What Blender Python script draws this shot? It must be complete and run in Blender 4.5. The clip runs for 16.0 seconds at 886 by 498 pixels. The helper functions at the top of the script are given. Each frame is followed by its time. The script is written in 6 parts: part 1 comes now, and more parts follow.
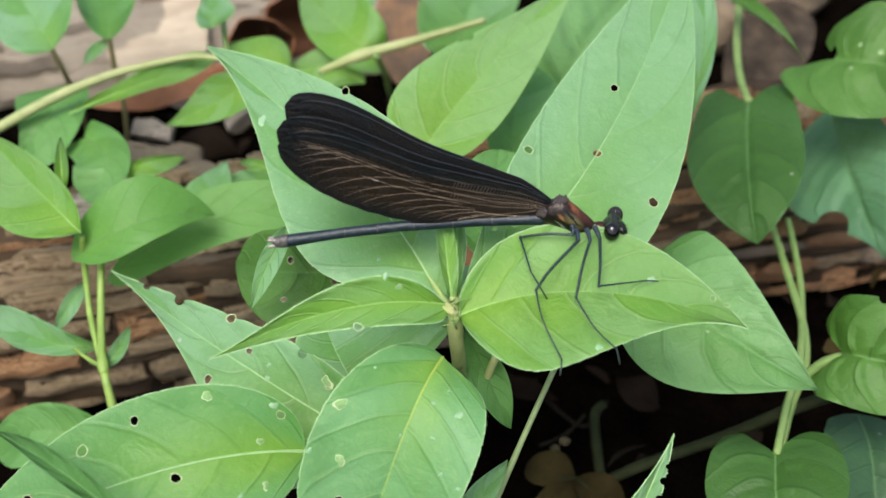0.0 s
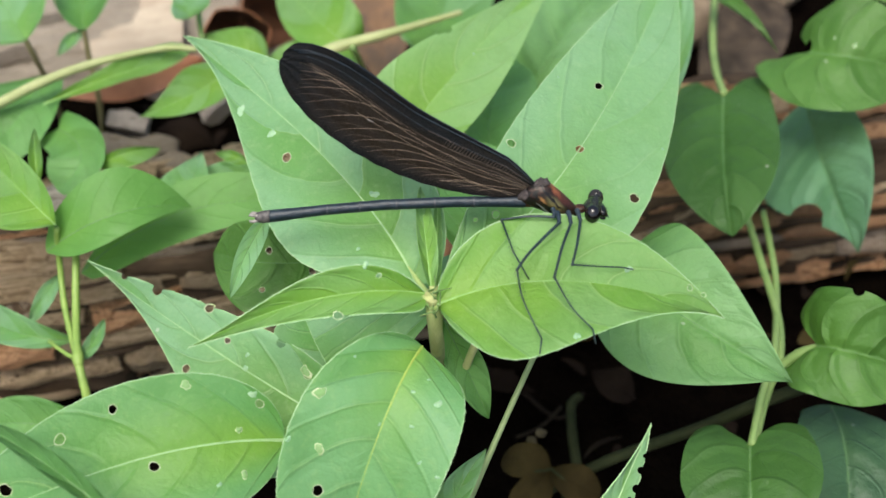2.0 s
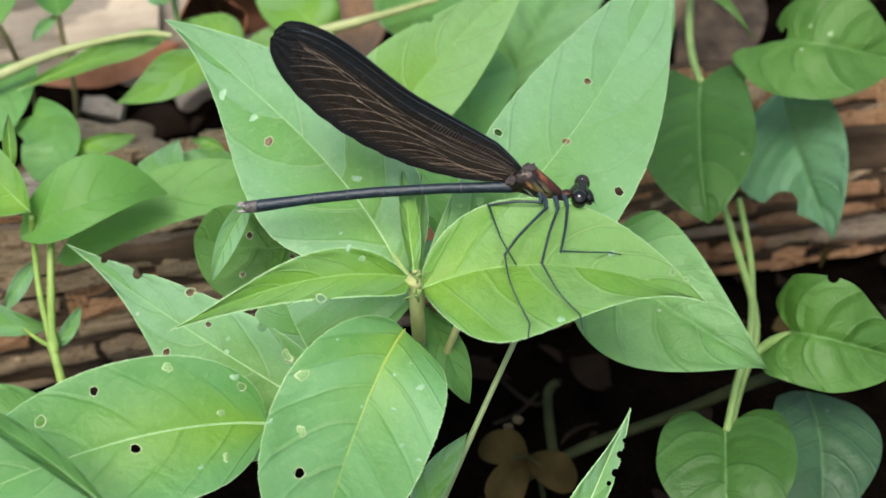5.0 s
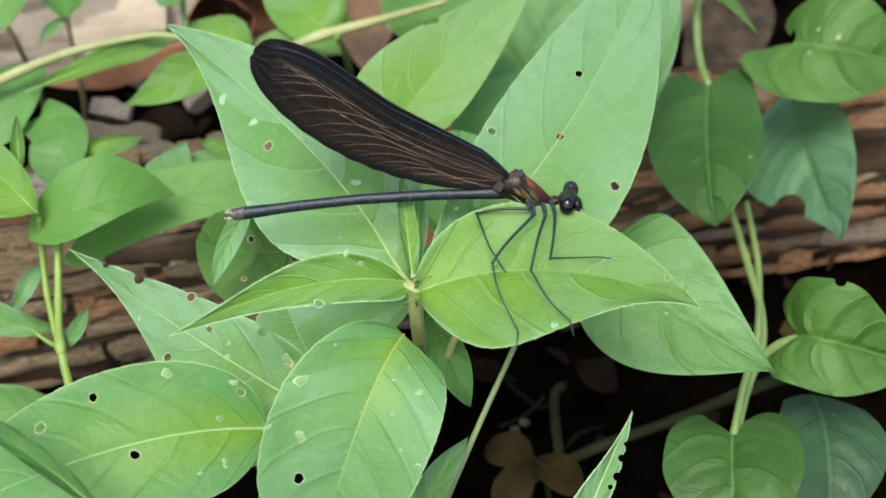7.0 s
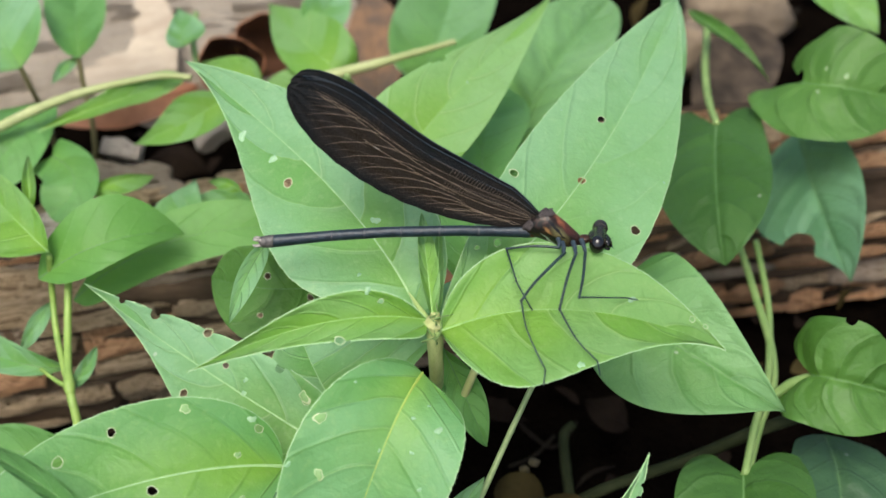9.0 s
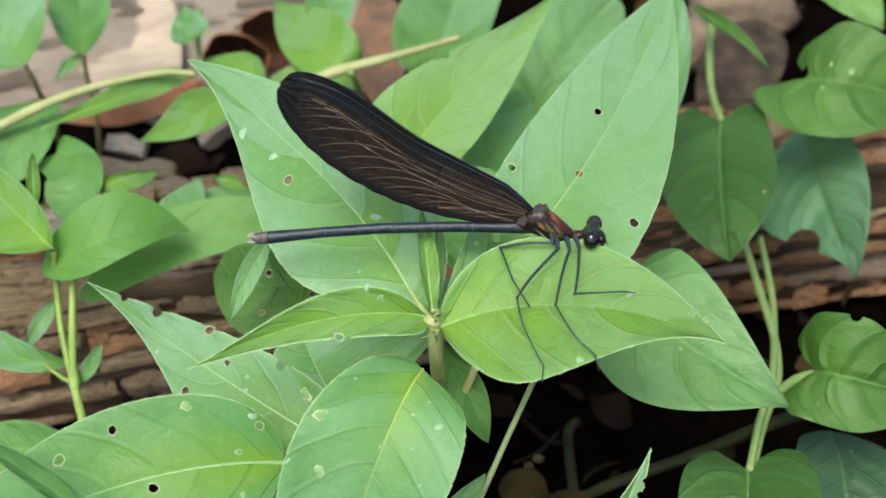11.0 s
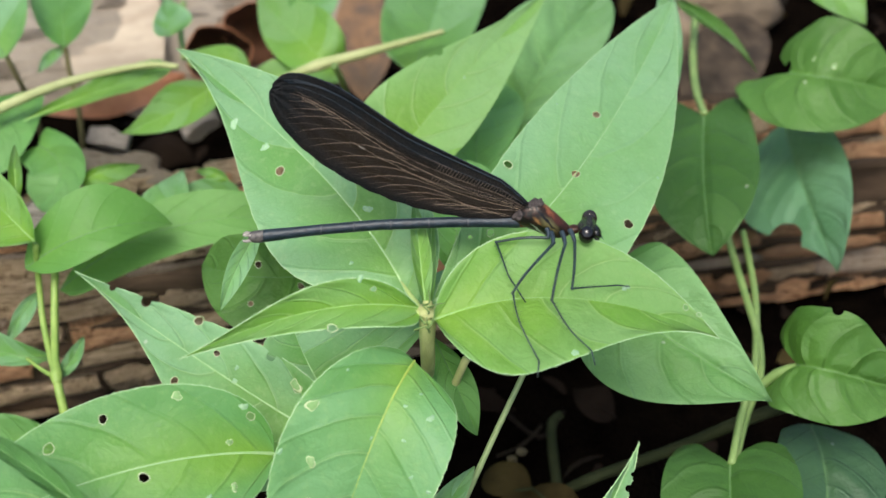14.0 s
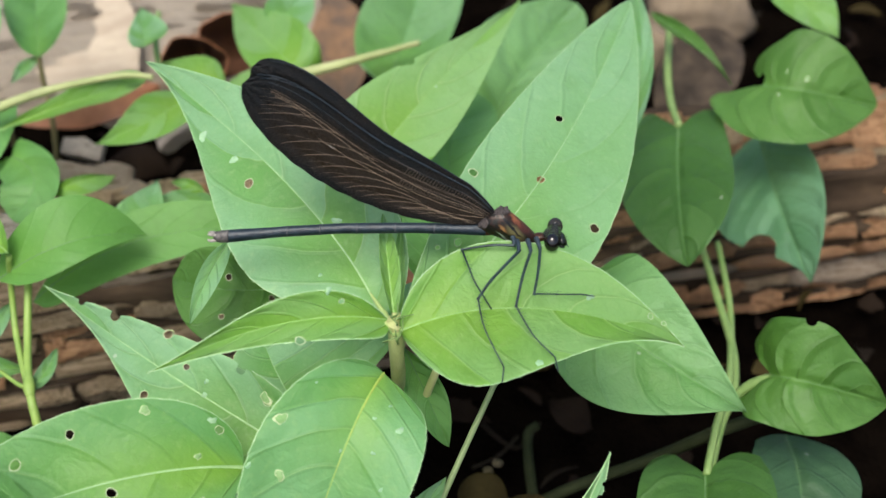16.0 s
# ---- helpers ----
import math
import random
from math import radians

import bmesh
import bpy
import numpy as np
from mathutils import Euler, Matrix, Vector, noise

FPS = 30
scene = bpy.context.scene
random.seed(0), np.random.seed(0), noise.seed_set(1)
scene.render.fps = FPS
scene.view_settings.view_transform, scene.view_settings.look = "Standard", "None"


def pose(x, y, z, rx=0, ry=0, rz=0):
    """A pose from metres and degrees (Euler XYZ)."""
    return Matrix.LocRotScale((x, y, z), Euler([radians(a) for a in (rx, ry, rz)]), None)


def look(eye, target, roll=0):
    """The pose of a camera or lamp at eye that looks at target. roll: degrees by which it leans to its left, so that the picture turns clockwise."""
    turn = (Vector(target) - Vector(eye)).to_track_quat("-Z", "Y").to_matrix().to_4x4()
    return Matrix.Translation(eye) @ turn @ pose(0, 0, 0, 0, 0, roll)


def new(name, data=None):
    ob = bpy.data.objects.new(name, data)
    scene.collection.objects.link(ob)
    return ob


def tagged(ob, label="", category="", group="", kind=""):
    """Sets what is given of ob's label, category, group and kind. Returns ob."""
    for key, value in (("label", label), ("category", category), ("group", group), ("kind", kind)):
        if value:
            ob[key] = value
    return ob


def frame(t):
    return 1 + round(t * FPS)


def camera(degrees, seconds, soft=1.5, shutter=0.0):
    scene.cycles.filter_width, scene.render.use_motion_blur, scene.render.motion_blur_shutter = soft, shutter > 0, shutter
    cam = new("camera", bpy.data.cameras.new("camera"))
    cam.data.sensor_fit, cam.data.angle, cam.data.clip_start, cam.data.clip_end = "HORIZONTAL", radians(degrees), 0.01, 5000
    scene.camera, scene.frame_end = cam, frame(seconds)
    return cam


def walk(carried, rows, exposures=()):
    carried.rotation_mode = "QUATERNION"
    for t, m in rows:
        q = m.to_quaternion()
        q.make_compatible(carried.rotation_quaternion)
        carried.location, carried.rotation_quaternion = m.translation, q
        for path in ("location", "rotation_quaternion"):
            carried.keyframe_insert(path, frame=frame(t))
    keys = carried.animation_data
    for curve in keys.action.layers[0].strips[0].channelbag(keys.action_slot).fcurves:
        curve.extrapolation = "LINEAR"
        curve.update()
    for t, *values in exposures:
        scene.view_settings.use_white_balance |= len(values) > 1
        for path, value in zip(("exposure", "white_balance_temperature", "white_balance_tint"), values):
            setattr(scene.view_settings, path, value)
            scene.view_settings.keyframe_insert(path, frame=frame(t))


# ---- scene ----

# ---- camera: held in the hand about 20 cm from the insect, looking down at 45 degrees ----
cam = camera(40, 16.0, shutter=0.5)
cam.data.dof.use_dof, cam.data.dof.focus_distance, cam.data.dof.aperture_fstop = True, 0.205, 21
EYE = (0.0, -0.1435, 0.2435)
HOME = look(EYE, (0.0, 0.0, 0.1))
# seconds, tilt up, turn left, lean (degrees)
walk(cam, [(t, HOME @ pose(0, 0, 0, rx, ry, rz)) for t, rx, ry, rz in [
    (0.0, 0.492, 0.663, 0.06),
    (0.5, 0.149, 0.359, -0.03),
    (1.0, -0.029, -0.049, -0.07),
    (1.5, 0.022, -0.114, 0.00),
    (2.0, 0.123, -0.435, 0.07),
    (2.5, 0.231, -0.711, 0.01),
    (3.0, 0.036, -1.139, 0.02),
    (3.5, -0.131, -1.292, 0.05),
    (4.0, -0.266, -1.520, 0.07),
    (6.5, -0.605, -1.340, 0.21),
    (7.0, -0.378, -1.186, 0.26),
    (7.5, 0.071, -1.241, 0.21),
    (8.0, 0.846, -1.183, 0.15),
    (8.5, 1.152, -1.078, 0.13),
    (9.0, 1.454, -0.753, 0.23),
    (11.5, 1.206, -0.555, 0.20),
    (12.0, 1.135, -0.593, 0.20),
    (12.5, 1.088, -0.688, 0.17),
    (13.0, 0.985, -0.944, 0.25),
    (13.5, 0.948, -1.191, 0.30),
    (14.0, 0.981, -1.324, 0.27),
    (14.5, 1.071, -1.419, 0.28),
    (15.0, 1.196, -1.685, 0.32),
    (15.5, 1.377, -1.971, 0.31),
    (16.0, 1.507, -2.457, 0.23),
]])

# ---- light: soft daylight under a bright hazy sky ----
world = bpy.data.worlds.new("world")
scene.world = world
world.use_nodes = True
wn = world.node_tree.nodes
sky = wn.new("ShaderNodeTexSky")
sky.sky_type, sky.sun_disc = "NISHITA", False
sky.sun_elevation, sky.sun_rotation = radians(62), radians(200)
sky.air_density, sky.dust_density = 1.0, 4.0
world.node_tree.links.new(sky.outputs[0], wn["Background"].inputs[0])
wn["Background"].inputs[1].default_value = 0.13
sun_data = bpy.data.lights.new("sun", "SUN")
sun_data.energy, sun_data.angle, sun_data.color = 1.8, radians(30), (1.0, 0.97, 0.9)
sun = new("sun", sun_data)
sun.matrix_world = look((-0.15, -0.35, 1.0), (0, 0, 0))
scene.view_settings.exposure = 0.74


# ---- materials ----
class Nodes:
    """Short hand for a material's node tree."""

    def __init__(self, name, rough=0.5, metal=0.0, spec=0.5):
        self.mat = bpy.data.materials.new(name)
        self.mat.use_nodes = True
        self.tree = self.mat.node_tree
        self.bsdf = self.tree.nodes["Principled BSDF"]
        self.out = self.tree.nodes["Material Output"]
        self.put(self.bsdf, "Roughness", rough)
        self.put(self.bsdf, "Metallic", metal)
        self.put(self.bsdf, "Specular IOR Level", spec)

    def put(self, node, socket, value):
        if hasattr(value, "is_output"):
            self.tree.links.new(value, node.inputs[socket])
        else:
            node.inputs[socket].default_value = value

    def math(self, op, a, b=0.0, c=0.0, clamp=False):
        n = self.tree.nodes.new("ShaderNodeMath")
        n.operation, n.use_clamp = op, clamp
        for i, v in enumerate((a, b, c)):
            self.put(n, i, v)
        return n.outputs[0]

    def coords(self, kind="Object", scale=(1, 1, 1)):
        n = self.tree.nodes.new("ShaderNodeTexCoord")
        m = self.tree.nodes.new("ShaderNodeMapping")
        m.inputs["Scale"].default_value = scale
        self.tree.links.new(n.outputs[kind], m.inputs["Vector"])
        return m.outputs[0]

    def noise(self, vec, scale, detail=4.0, rough=0.55, distort=0.0):
        n = self.tree.nodes.new("ShaderNodeTexNoise")
        self.put(n, "Vector", vec)
        for k, v in (("Scale", scale), ("Detail", detail), ("Roughness", rough), ("Distortion", distort)):
            self.put(n, k, v)
        return n.outputs["Fac"]

    def voronoi(self, vec, scale, feature="F1", out="Distance"):
        n = self.tree.nodes.new("ShaderNodeTexVoronoi")
        n.feature = feature
        self.put(n, "Vector", vec)
        self.put(n, "Scale", scale)
        return n.outputs[out]

    def ramp(self, fac, stops):
        n = self.tree.nodes.new("ShaderNodeValToRGB")
        e = n.color_ramp.elements
        while len(e) < len(stops):
            e.new(0.5)
        for el, (p, c) in zip(e, stops):
            el.position = p
            el.color = (*c, 1) if len(c) == 3 else c
        self.put(n, "Fac", fac)
        return n.outputs[0]

    def span(self, v, a, b, lo=0.0, hi=1.0):
        n = self.tree.nodes.new("ShaderNodeMapRange")
        n.interpolation_type = "SMOOTHSTEP"
        for k, x in (("Value", v), ("From Min", a), ("From Max", b), ("To Min", lo), ("To Max", hi)):
            self.put(n, k, x)
        return n.outputs[0]

    def mix(self, fac, a, b, blend="MIX"):
        n = self.tree.nodes.new("ShaderNodeMix")
        n.data_type, n.blend_type = "RGBA", blend
        self.put(n, 0, fac)
        for i, v in ((6, a), (7, b)):
            self.put(n, i, v if hasattr(v, "is_output") else (*v, 1))
        return n.outputs[2]

    def bump(self, height, dist, strength=1.0):
        n = self.tree.nodes.new("ShaderNodeBump")
        self.put(n, "Height", height)
        self.put(n, "Distance", dist)
        self.put(n, "Strength", strength)
        self.put(self.bsdf, "Normal", n.outputs[0])
        return n.outputs[0]

    def colour(self, c):
        self.put(self.bsdf, "Base Color", c if hasattr(c, "is_output") else (*c, 1))


def leaf_material(name, light, dark, vein, veins=6.0, sweep=2.4, rough=0.5, vein_show=0.14, see_through=0.28, spec=0.38, quilt=0.00046, sky_sheen=0.45, warmth=0.52, warm=(0.2, 0.385, 0.035), fields=1.0):
    """Leaf surface: the UV map runs along the midrib (u) and across it (v, 0.5 on the midrib). Fields between the side
    veins differ a little, as facets catching light; the blade is yellower near its base, with bluish sky sheen painted
    on towards tip and margin."""
    m = Nodes(name, rough, 0, spec)
    uv = m.tree.nodes.new("ShaderNodeUVMap")
    sep = m.tree.nodes.new("ShaderNodeSeparateXYZ")
    m.put(sep, 0, uv.outputs[0])
    u, v = sep.outputs[0], sep.outputs[1]
    obj = m.coords()
    info = m.tree.nodes.new("ShaderNodeObjectInfo")
    wob = m.noise(obj, 60, 3)
    side = m.math("ABSOLUTE", m.math("SUBTRACT", m.math("MULTIPLY", v, 2.0), 1.0))
    upper = m.math("GREATER_THAN", v, 0.5)
    # side veins leave the midrib and sweep towards the tip
    bend = m.math("POWER", side, 1.35)
    phase = m.math("SUBTRACT", m.math("MULTIPLY", u, veins), m.math("MULTIPLY", bend, m.math("MULTIPLY", sweep, 0.62)))
    phase = m.math("ADD", phase, m.math("MULTIPLY", wob, 0.5))
    phase = m.math("ADD", phase, m.math("MULTIPLY", upper, 0.37))
    saw = m.math("FRACT", phase)
    tri = m.math("PINGPONG", phase, 0.5)
    white = m.tree.nodes.new("ShaderNodeTexWhiteNoise")
    white.noise_dimensions = "1D"
    m.put(white, "W", m.math("ADD", m.math("FLOOR", phase), m.math("ADD", m.math("MULTIPLY", upper, 17.3), m.math("MULTIPLY", info.outputs["Random"], 91.0))))
    # tone per field paints in how each facet catches the light
    field = m.math("ADD", 0.5, m.math("MULTIPLY", m.math("SUBTRACT", white.outputs["Value"], 0.5), fields))
    blot = m.noise(obj, 34, 3, 0.5)
    patch = m.noise(obj, 140, 4, 0.6, 0.4)
    fine = m.noise(obj, 700, 4, 0.65)
    net = m.span(m.voronoi(obj, 900, "DISTANCE_TO_EDGE"), 0.0, 0.14, 1.0, 0.0)
    deep = tuple(0.66 * x for x in dark)
    pale = tuple(a * k for a, k in zip(light, (1.3, 1.1, 1.42)))
    col = m.mix(m.span(m.math("ADD", m.math("MULTIPLY", blot, 0.75), m.math("MULTIPLY", field, 0.25)), 0.38, 0.62), dark, light)
    away = m.math("ADD", m.math("MULTIPLY", u, 0.6), m.math("MULTIPLY", side, 0.4))
    # reflected sky is painted as a pale bluish tint towards tip and margin
    sheened = m.span(m.math("ADD", away, m.math("MULTIPLY", m.math("SUBTRACT", field, 0.5), 0.34)), 0.3, 0.85)
    col = m.mix(m.math("MULTIPLY", sheened, sky_sheen), col, pale)
    yellow = m.math("MULTIPLY", m.span(m.math("ADD", side, m.math("MULTIPLY", m.math("SUBTRACT", field, 0.5), 0.5)), 0.8, 0.05), m.span(u, 0.8, 0.05))
    col = m.mix(m.math("MULTIPLY", yellow, warmth), col, warm)
    col = m.mix(m.math("MULTIPLY", m.span(patch, 0.48, 0.72), 0.27), col, deep)
    col = m.mix(m.math("MULTIPLY", m.span(fine, 0.5, 0.75), 0.16), col, vein)
    col = m.mix(m.math("MULTIPLY", net, 0.07), col, deep)
    # the vein itself is a fine pale line; shade of its crease is painted on one side
    inside = m.span(side, 0.97, 0.7)
    shown = m.span(m.noise(obj, 55, 2), 0.36, 0.58)
    crease_shade = m.math("MULTIPLY", m.math("MULTIPLY", m.span(saw, 0.84, 0.965), m.span(saw, 1.0, 0.975)), m.math("MULTIPLY", shown, inside))
    col = m.mix(m.math("MULTIPLY", crease_shade, 0.26 * fields), col, deep)
    line = m.math("MULTIPLY", m.math("MULTIPLY", m.span(tri, 0.0, 0.032, 1.0, 0.0), shown), inside)
    col = m.mix(m.math("MULTIPLY", line, vein_show), col, vein)
    # pale bitten specks
    speck = m.math("MULTIPLY", m.span(m.voronoi(obj, 130), 0.04, 0.07, 1.0, 0.0), m.span(m.noise(obj, 25, 2), 0.58, 0.64))
    col = m.mix(m.math("MULTIPLY", speck, 0.6), col, (0.55, 0.6, 0.45))
    m.colour(col)
    m.put(m.bsdf, "Roughness", m.span(fine, 0.2, 0.8, rough - 0.12, rough + 0.08))
    crinkle = m.math("ADD", m.noise(obj, 190, 3, 0.55, 0.8), m.math("MULTIPLY", m.noise(obj, 70, 2, 0.5, 0.5), 1.4))
    h = m.math("ADD", m.math("MULTIPLY", m.math("MULTIPLY", m.math("POWER", saw, 1.6), inside), 1.5 * fields), m.math("MULTIPLY", fine, 0.2))
    h = m.math("ADD", h, m.math("MULTIPLY", crinkle, 1.1))
    h = m.math("SUBTRACT", h, m.math("MULTIPLY", m.span(tri, 0.0, 0.1, 1.0, 0.0), 0.3))
    h = m.math("ADD", h, m.math("MULTIPLY", net, -0.03))
    nrm = m.bump(h, quilt, 0.9)
    tl = m.tree.nodes.new("ShaderNodeBsdfTranslucent")
    m.put(tl, "Color", m.mix(0.5, col, (0.35, 0.6, 0.06), "MIX"))
    m.put(tl, "Normal", nrm)
    ms = m.tree.nodes.new("ShaderNodeMixShader")
    m.put(ms, 0, see_through)
    m.put(ms, 1, m.bsdf.outputs[0])
    m.put(ms, 2, tl.outputs[0])
    m.put(m.out, "Surface", ms.outputs[0])
    return m.mat


LEAF = leaf_material("leaf_green", (0.1995, 0.407, 0.1831), (0.1271, 0.3159, 0.08136), (0.4932, 0.6426, 0.3051), vein_show=0.25, warmth=0.35)
LEAF_SMOOTH = leaf_material("leaf_smooth", (0.2082, 0.4177, 0.1865), (0.1535, 0.3481, 0.1017), (0.4385, 0.6212, 0.3164), vein_show=0.12, warmth=0.35, fields=0.4, sky_sheen=0.4)
LEAF_QUILT = leaf_material("leaf_quilted", (0.1706, 0.3618, 0.1296), (0.108, 0.27, 0.0648), (0.2808, 0.4644, 0.1836), veins=5, sweep=2.0, vein_show=0.2, warmth=0.3, quilt=0.0007, spec=0.32)
LEAF_FRESH = leaf_material("leaf_fresh", (0.08582, 0.2097, 0.03901), (0.05559, 0.1512, 0.02438), (0.1853, 0.3316, 0.09752), veins=5, sweep=2.0, vein_show=0.16, warmth=0.2, quilt=0.0007, spec=0.32, sky_sheen=0.3, warm=(0.117, 0.2633, 0.02926))
LEAF_SOFT = leaf_material("leaf_plain_green", (0.137, 0.3308, 0.075), (0.1015, 0.273, 0.05), (0.2537, 0.441, 0.15), vein_show=0.06, fields=0.2, warmth=0.15, spec=0.28, sky_sheen=0.15, quilt=0.0002)
LEAF_FRONT = leaf_material("leaf_yellow_green", (0.1522, 0.3622, 0.132), (0.09642, 0.2783, 0.06), (0.406, 0.567, 0.2), vein_show=0.25, sky_sheen=0.35, warmth=0.7, quilt=0.00042, fields=0.8)
LEAF_BRIGHT = leaf_material("leaf_bright", (0.1878, 0.3832, 0.11), (0.1421, 0.3308, 0.045), (0.4263, 0.5775, 0.22), see_through=0.34, vein_show=0.35, sky_sheen=0.25, warmth=0.7)
LEAF_LIGHT = leaf_material("leaf_light", (0.235, 0.45, 0.155), (0.185, 0.39, 0.075), (0.45, 0.58, 0.26), see_through=0.34, vein_show=0.35, sky_sheen=0.3, warmth=0.6)
LEAF_DEEP = leaf_material("leaf_deep", (0.1319, 0.3255, 0.085), (0.08628, 0.2415, 0.05), (0.2436, 0.42, 0.15), warmth=0.2, sky_sheen=0.3)
LEAF_MID = leaf_material("leaf_mid_green", (0.108, 0.275, 0.08), (0.075, 0.205, 0.05), (0.2, 0.35, 0.13), veins=5, sweep=2.0, warmth=0.15, vein_show=0.16, spec=0.3, quilt=0.0006, warm=(0.12, 0.27, 0.03))
LEAF_BLUE = leaf_material("leaf_blue_green", (0.12, 0.275, 0.135), (0.08, 0.205, 0.095), (0.19, 0.36, 0.19), veins=6, warmth=0.0, vein_show=0.12, quilt=0.0006)
# darker copy of LEAF_BLUE for the low leaf: shade put into the colours
LEAF_SHADE = leaf_material("leaf_blue_green_shaded", (0.0496, 0.12, 0.052), (0.0336, 0.088, 0.036), (0.08, 0.16, 0.072), veins=6, warmth=0.0, vein_show=0.12, quilt=0.0006, sky_sheen=0.2)
LEAF_VINE = leaf_material("vine_leaf", (0.05808, 0.1514, 0.03168), (0.0352, 0.1038, 0.0176), (0.1056, 0.22, 0.0616), veins=5, sweep=2.0, vein_show=0.16, quilt=0.0006, warmth=0.1, spec=0.3, sky_sheen=0.35, warm=(0.0704, 0.176, 0.0176))


def plain(name, c1, c2, scale, rough=0.6, bump=0.0, bump_scale=None, spec=0.4, stretch=(1, 1, 1), metal=0.0):
    m = Nodes(name, rough, metal, spec)
    vec = m.coords("Object", stretch)
    n1, n2 = m.noise(vec, scale, 5, 0.6), m.noise(vec, scale * 7, 4, 0.6)
    col = m.mix(m.span(n1, 0.3, 0.7), c1, c2)
    col = m.mix(m.math("MULTIPLY", m.span(n2, 0.45, 0.75), 0.35), col, tuple(x * 0.55 for x in c1))
    m.colour(col)
    if bump:
        m.bump(m.math("ADD", n1, m.math("MULTIPLY", n2, 0.5)), bump)
    return m.mat


STEM = plain("stem_green", (0.21, 0.31, 0.1), (0.15, 0.25, 0.07), 150, 0.5, 0.0002)
STEM_YOUNG = plain("stem_young", (0.25, 0.37, 0.08), (0.18, 0.3, 0.06), 150, 0.45, 0.0002)
STEM_NODE = plain("stem_straw", (0.52, 0.54, 0.24), (0.4, 0.45, 0.16), 200, 0.55, 0.0004, stretch=(1, 1, 0.2))
STEM_GREY = plain("stem_grey_green", (0.25, 0.33, 0.15), (0.19, 0.27, 0.11), 120, 0.5, 0.0002)
STEM_PALE = plain("stem_pale", (0.36, 0.47, 0.16), (0.27, 0.39, 0.11), 120, 0.5, 0.0002)
DRY = plain("dry_stalk", (0.42, 0.45, 0.21), (0.31, 0.36, 0.14), 130, 0.6, 0.0003)
STEM_BROWN = plain("stem_brownish", (0.2, 0.19, 0.085), (0.14, 0.125, 0.055), 120, 0.5, 0.0002)
# stems low in the gap: their colour is darkened in place of shade
STEM_SHADED = plain("stem_shaded", (0.03188, 0.03825, 0.01594), (0.01785, 0.02295, 0.008925), 120, 0.75, 0.0002, spec=0.1)
# deep shade under the plants is put into this near-black soil colour
SOIL_SHADED = plain("soil", (0.0018, 0.00132, 0.00108), (0.0042, 0.003, 0.0021), 90, 1.0, 0.003, spec=0.0)
SCAR = plain("dried_scar", (0.21, 0.4, 0.19), (0.3, 0.46, 0.27), 700, 0.7)
WINDOW = plain("thin_leaf_skin", (0.16, 0.32, 0.1), (0.22, 0.37, 0.14), 500, 0.6)
RIM = plain("dried_rim", (0.3, 0.42, 0.17), (0.48, 0.54, 0.33), 900, 0.7)
MARGIN = plain("leaf_margin", (0.23, 0.43, 0.16), (0.38, 0.54, 0.29), 900, 0.6)
RIB_PALE = plain("leaf_midrib", (0.34, 0.52, 0.24), (0.26, 0.45, 0.17), 500, 0.5, 0.0001)
RIB_YELLOW = plain("leaf_midrib_yellow", (0.34, 0.44, 0.08), (0.25, 0.4, 0.08), 500, 0.5, 0.0001)
RIB_SOFT = plain("leaf_midrib_soft", (0.27, 0.46, 0.14), (0.21, 0.4, 0.09), 500, 0.5, 0.0001)
RIB_DIM = plain("leaf_midrib_dim", (0.16, 0.29, 0.1), (0.1, 0.22, 0.06), 500, 0.5, 0.0001)
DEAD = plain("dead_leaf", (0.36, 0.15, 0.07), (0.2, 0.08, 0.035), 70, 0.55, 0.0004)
# leaf underside, darkened further to stand for shade inside the roll
DEAD_UNDER_SHADED = plain("dead_leaf_underside_shaded", (0.1, 0.042, 0.02), (0.05, 0.022, 0.011), 70, 0.7, 0.0004)
DEAD_PALE = plain("dead_leaf_pale", (0.5, 0.42, 0.31), (0.36, 0.29, 0.21), 45, 0.8, 0.0006, spec=0.15, stretch=(0.5, 2.0, 2.0))
# dead leaves in the hollows, with the shade there mixed into their brown
DEAD_SHADED = plain("dead_leaf_shaded", (0.015, 0.01, 0.0067), (0.0083, 0.005, 0.0034), 70, 0.9, 0.0004, spec=0.05)
DEAD_GREY = plain("dead_leaf_grey", (0.085, 0.062, 0.04), (0.02, 0.015, 0.01), 130, 0.75, 0.0007, spec=0.2)
DEAD_PINK = plain("dead_leaf_pink", (0.22, 0.12, 0.055), (0.09, 0.062, 0.04), 110, 0.7, 0.0004)
# twigs and clover on the soil carry its shade in their colours
TWIG_SHADED = plain("twig", (0.02, 0.016, 0.011), (0.011, 0.008, 0.006), 120, 0.9, 0.0003, spec=0.05)
DEAD_CLOVER_SHADED = plain("dead_clover", (0.042, 0.032, 0.011), (0.022, 0.016, 0.006), 90, 0.8, 0.0003, spec=0.05)


# ---- building blocks ----
def mesh_object(name, verts, faces, mats, smooth=True, uvs=None, face_mats=None):
    me = bpy.data.meshes.new(name)
    me.from_pydata(verts, [], faces)
    for m in mats:
        me.materials.append(m)
    if uvs is not None:
        layer = me.uv_layers.new(name="UVMap")
        idx = np.empty(len(me.loops), dtype=np.int32)
        me.loops.foreach_get("vertex_index", idx)
        layer.data.foreach_set("uv", np.asarray(uvs, dtype=np.float32)[idx].ravel())
    if face_mats is not None:
        me.polygons.foreach_set("material_index", np.asarray(face_mats, dtype=np.int32))
    if smooth:
        me.polygons.foreach_set("use_smooth", np.ones(len(me.polygons), dtype=bool))
    me.update()
    return new(name, me)


def under(ob, parent, label=""):
    ob.parent = parent
    if label:
        ob["label"] = label
    return ob


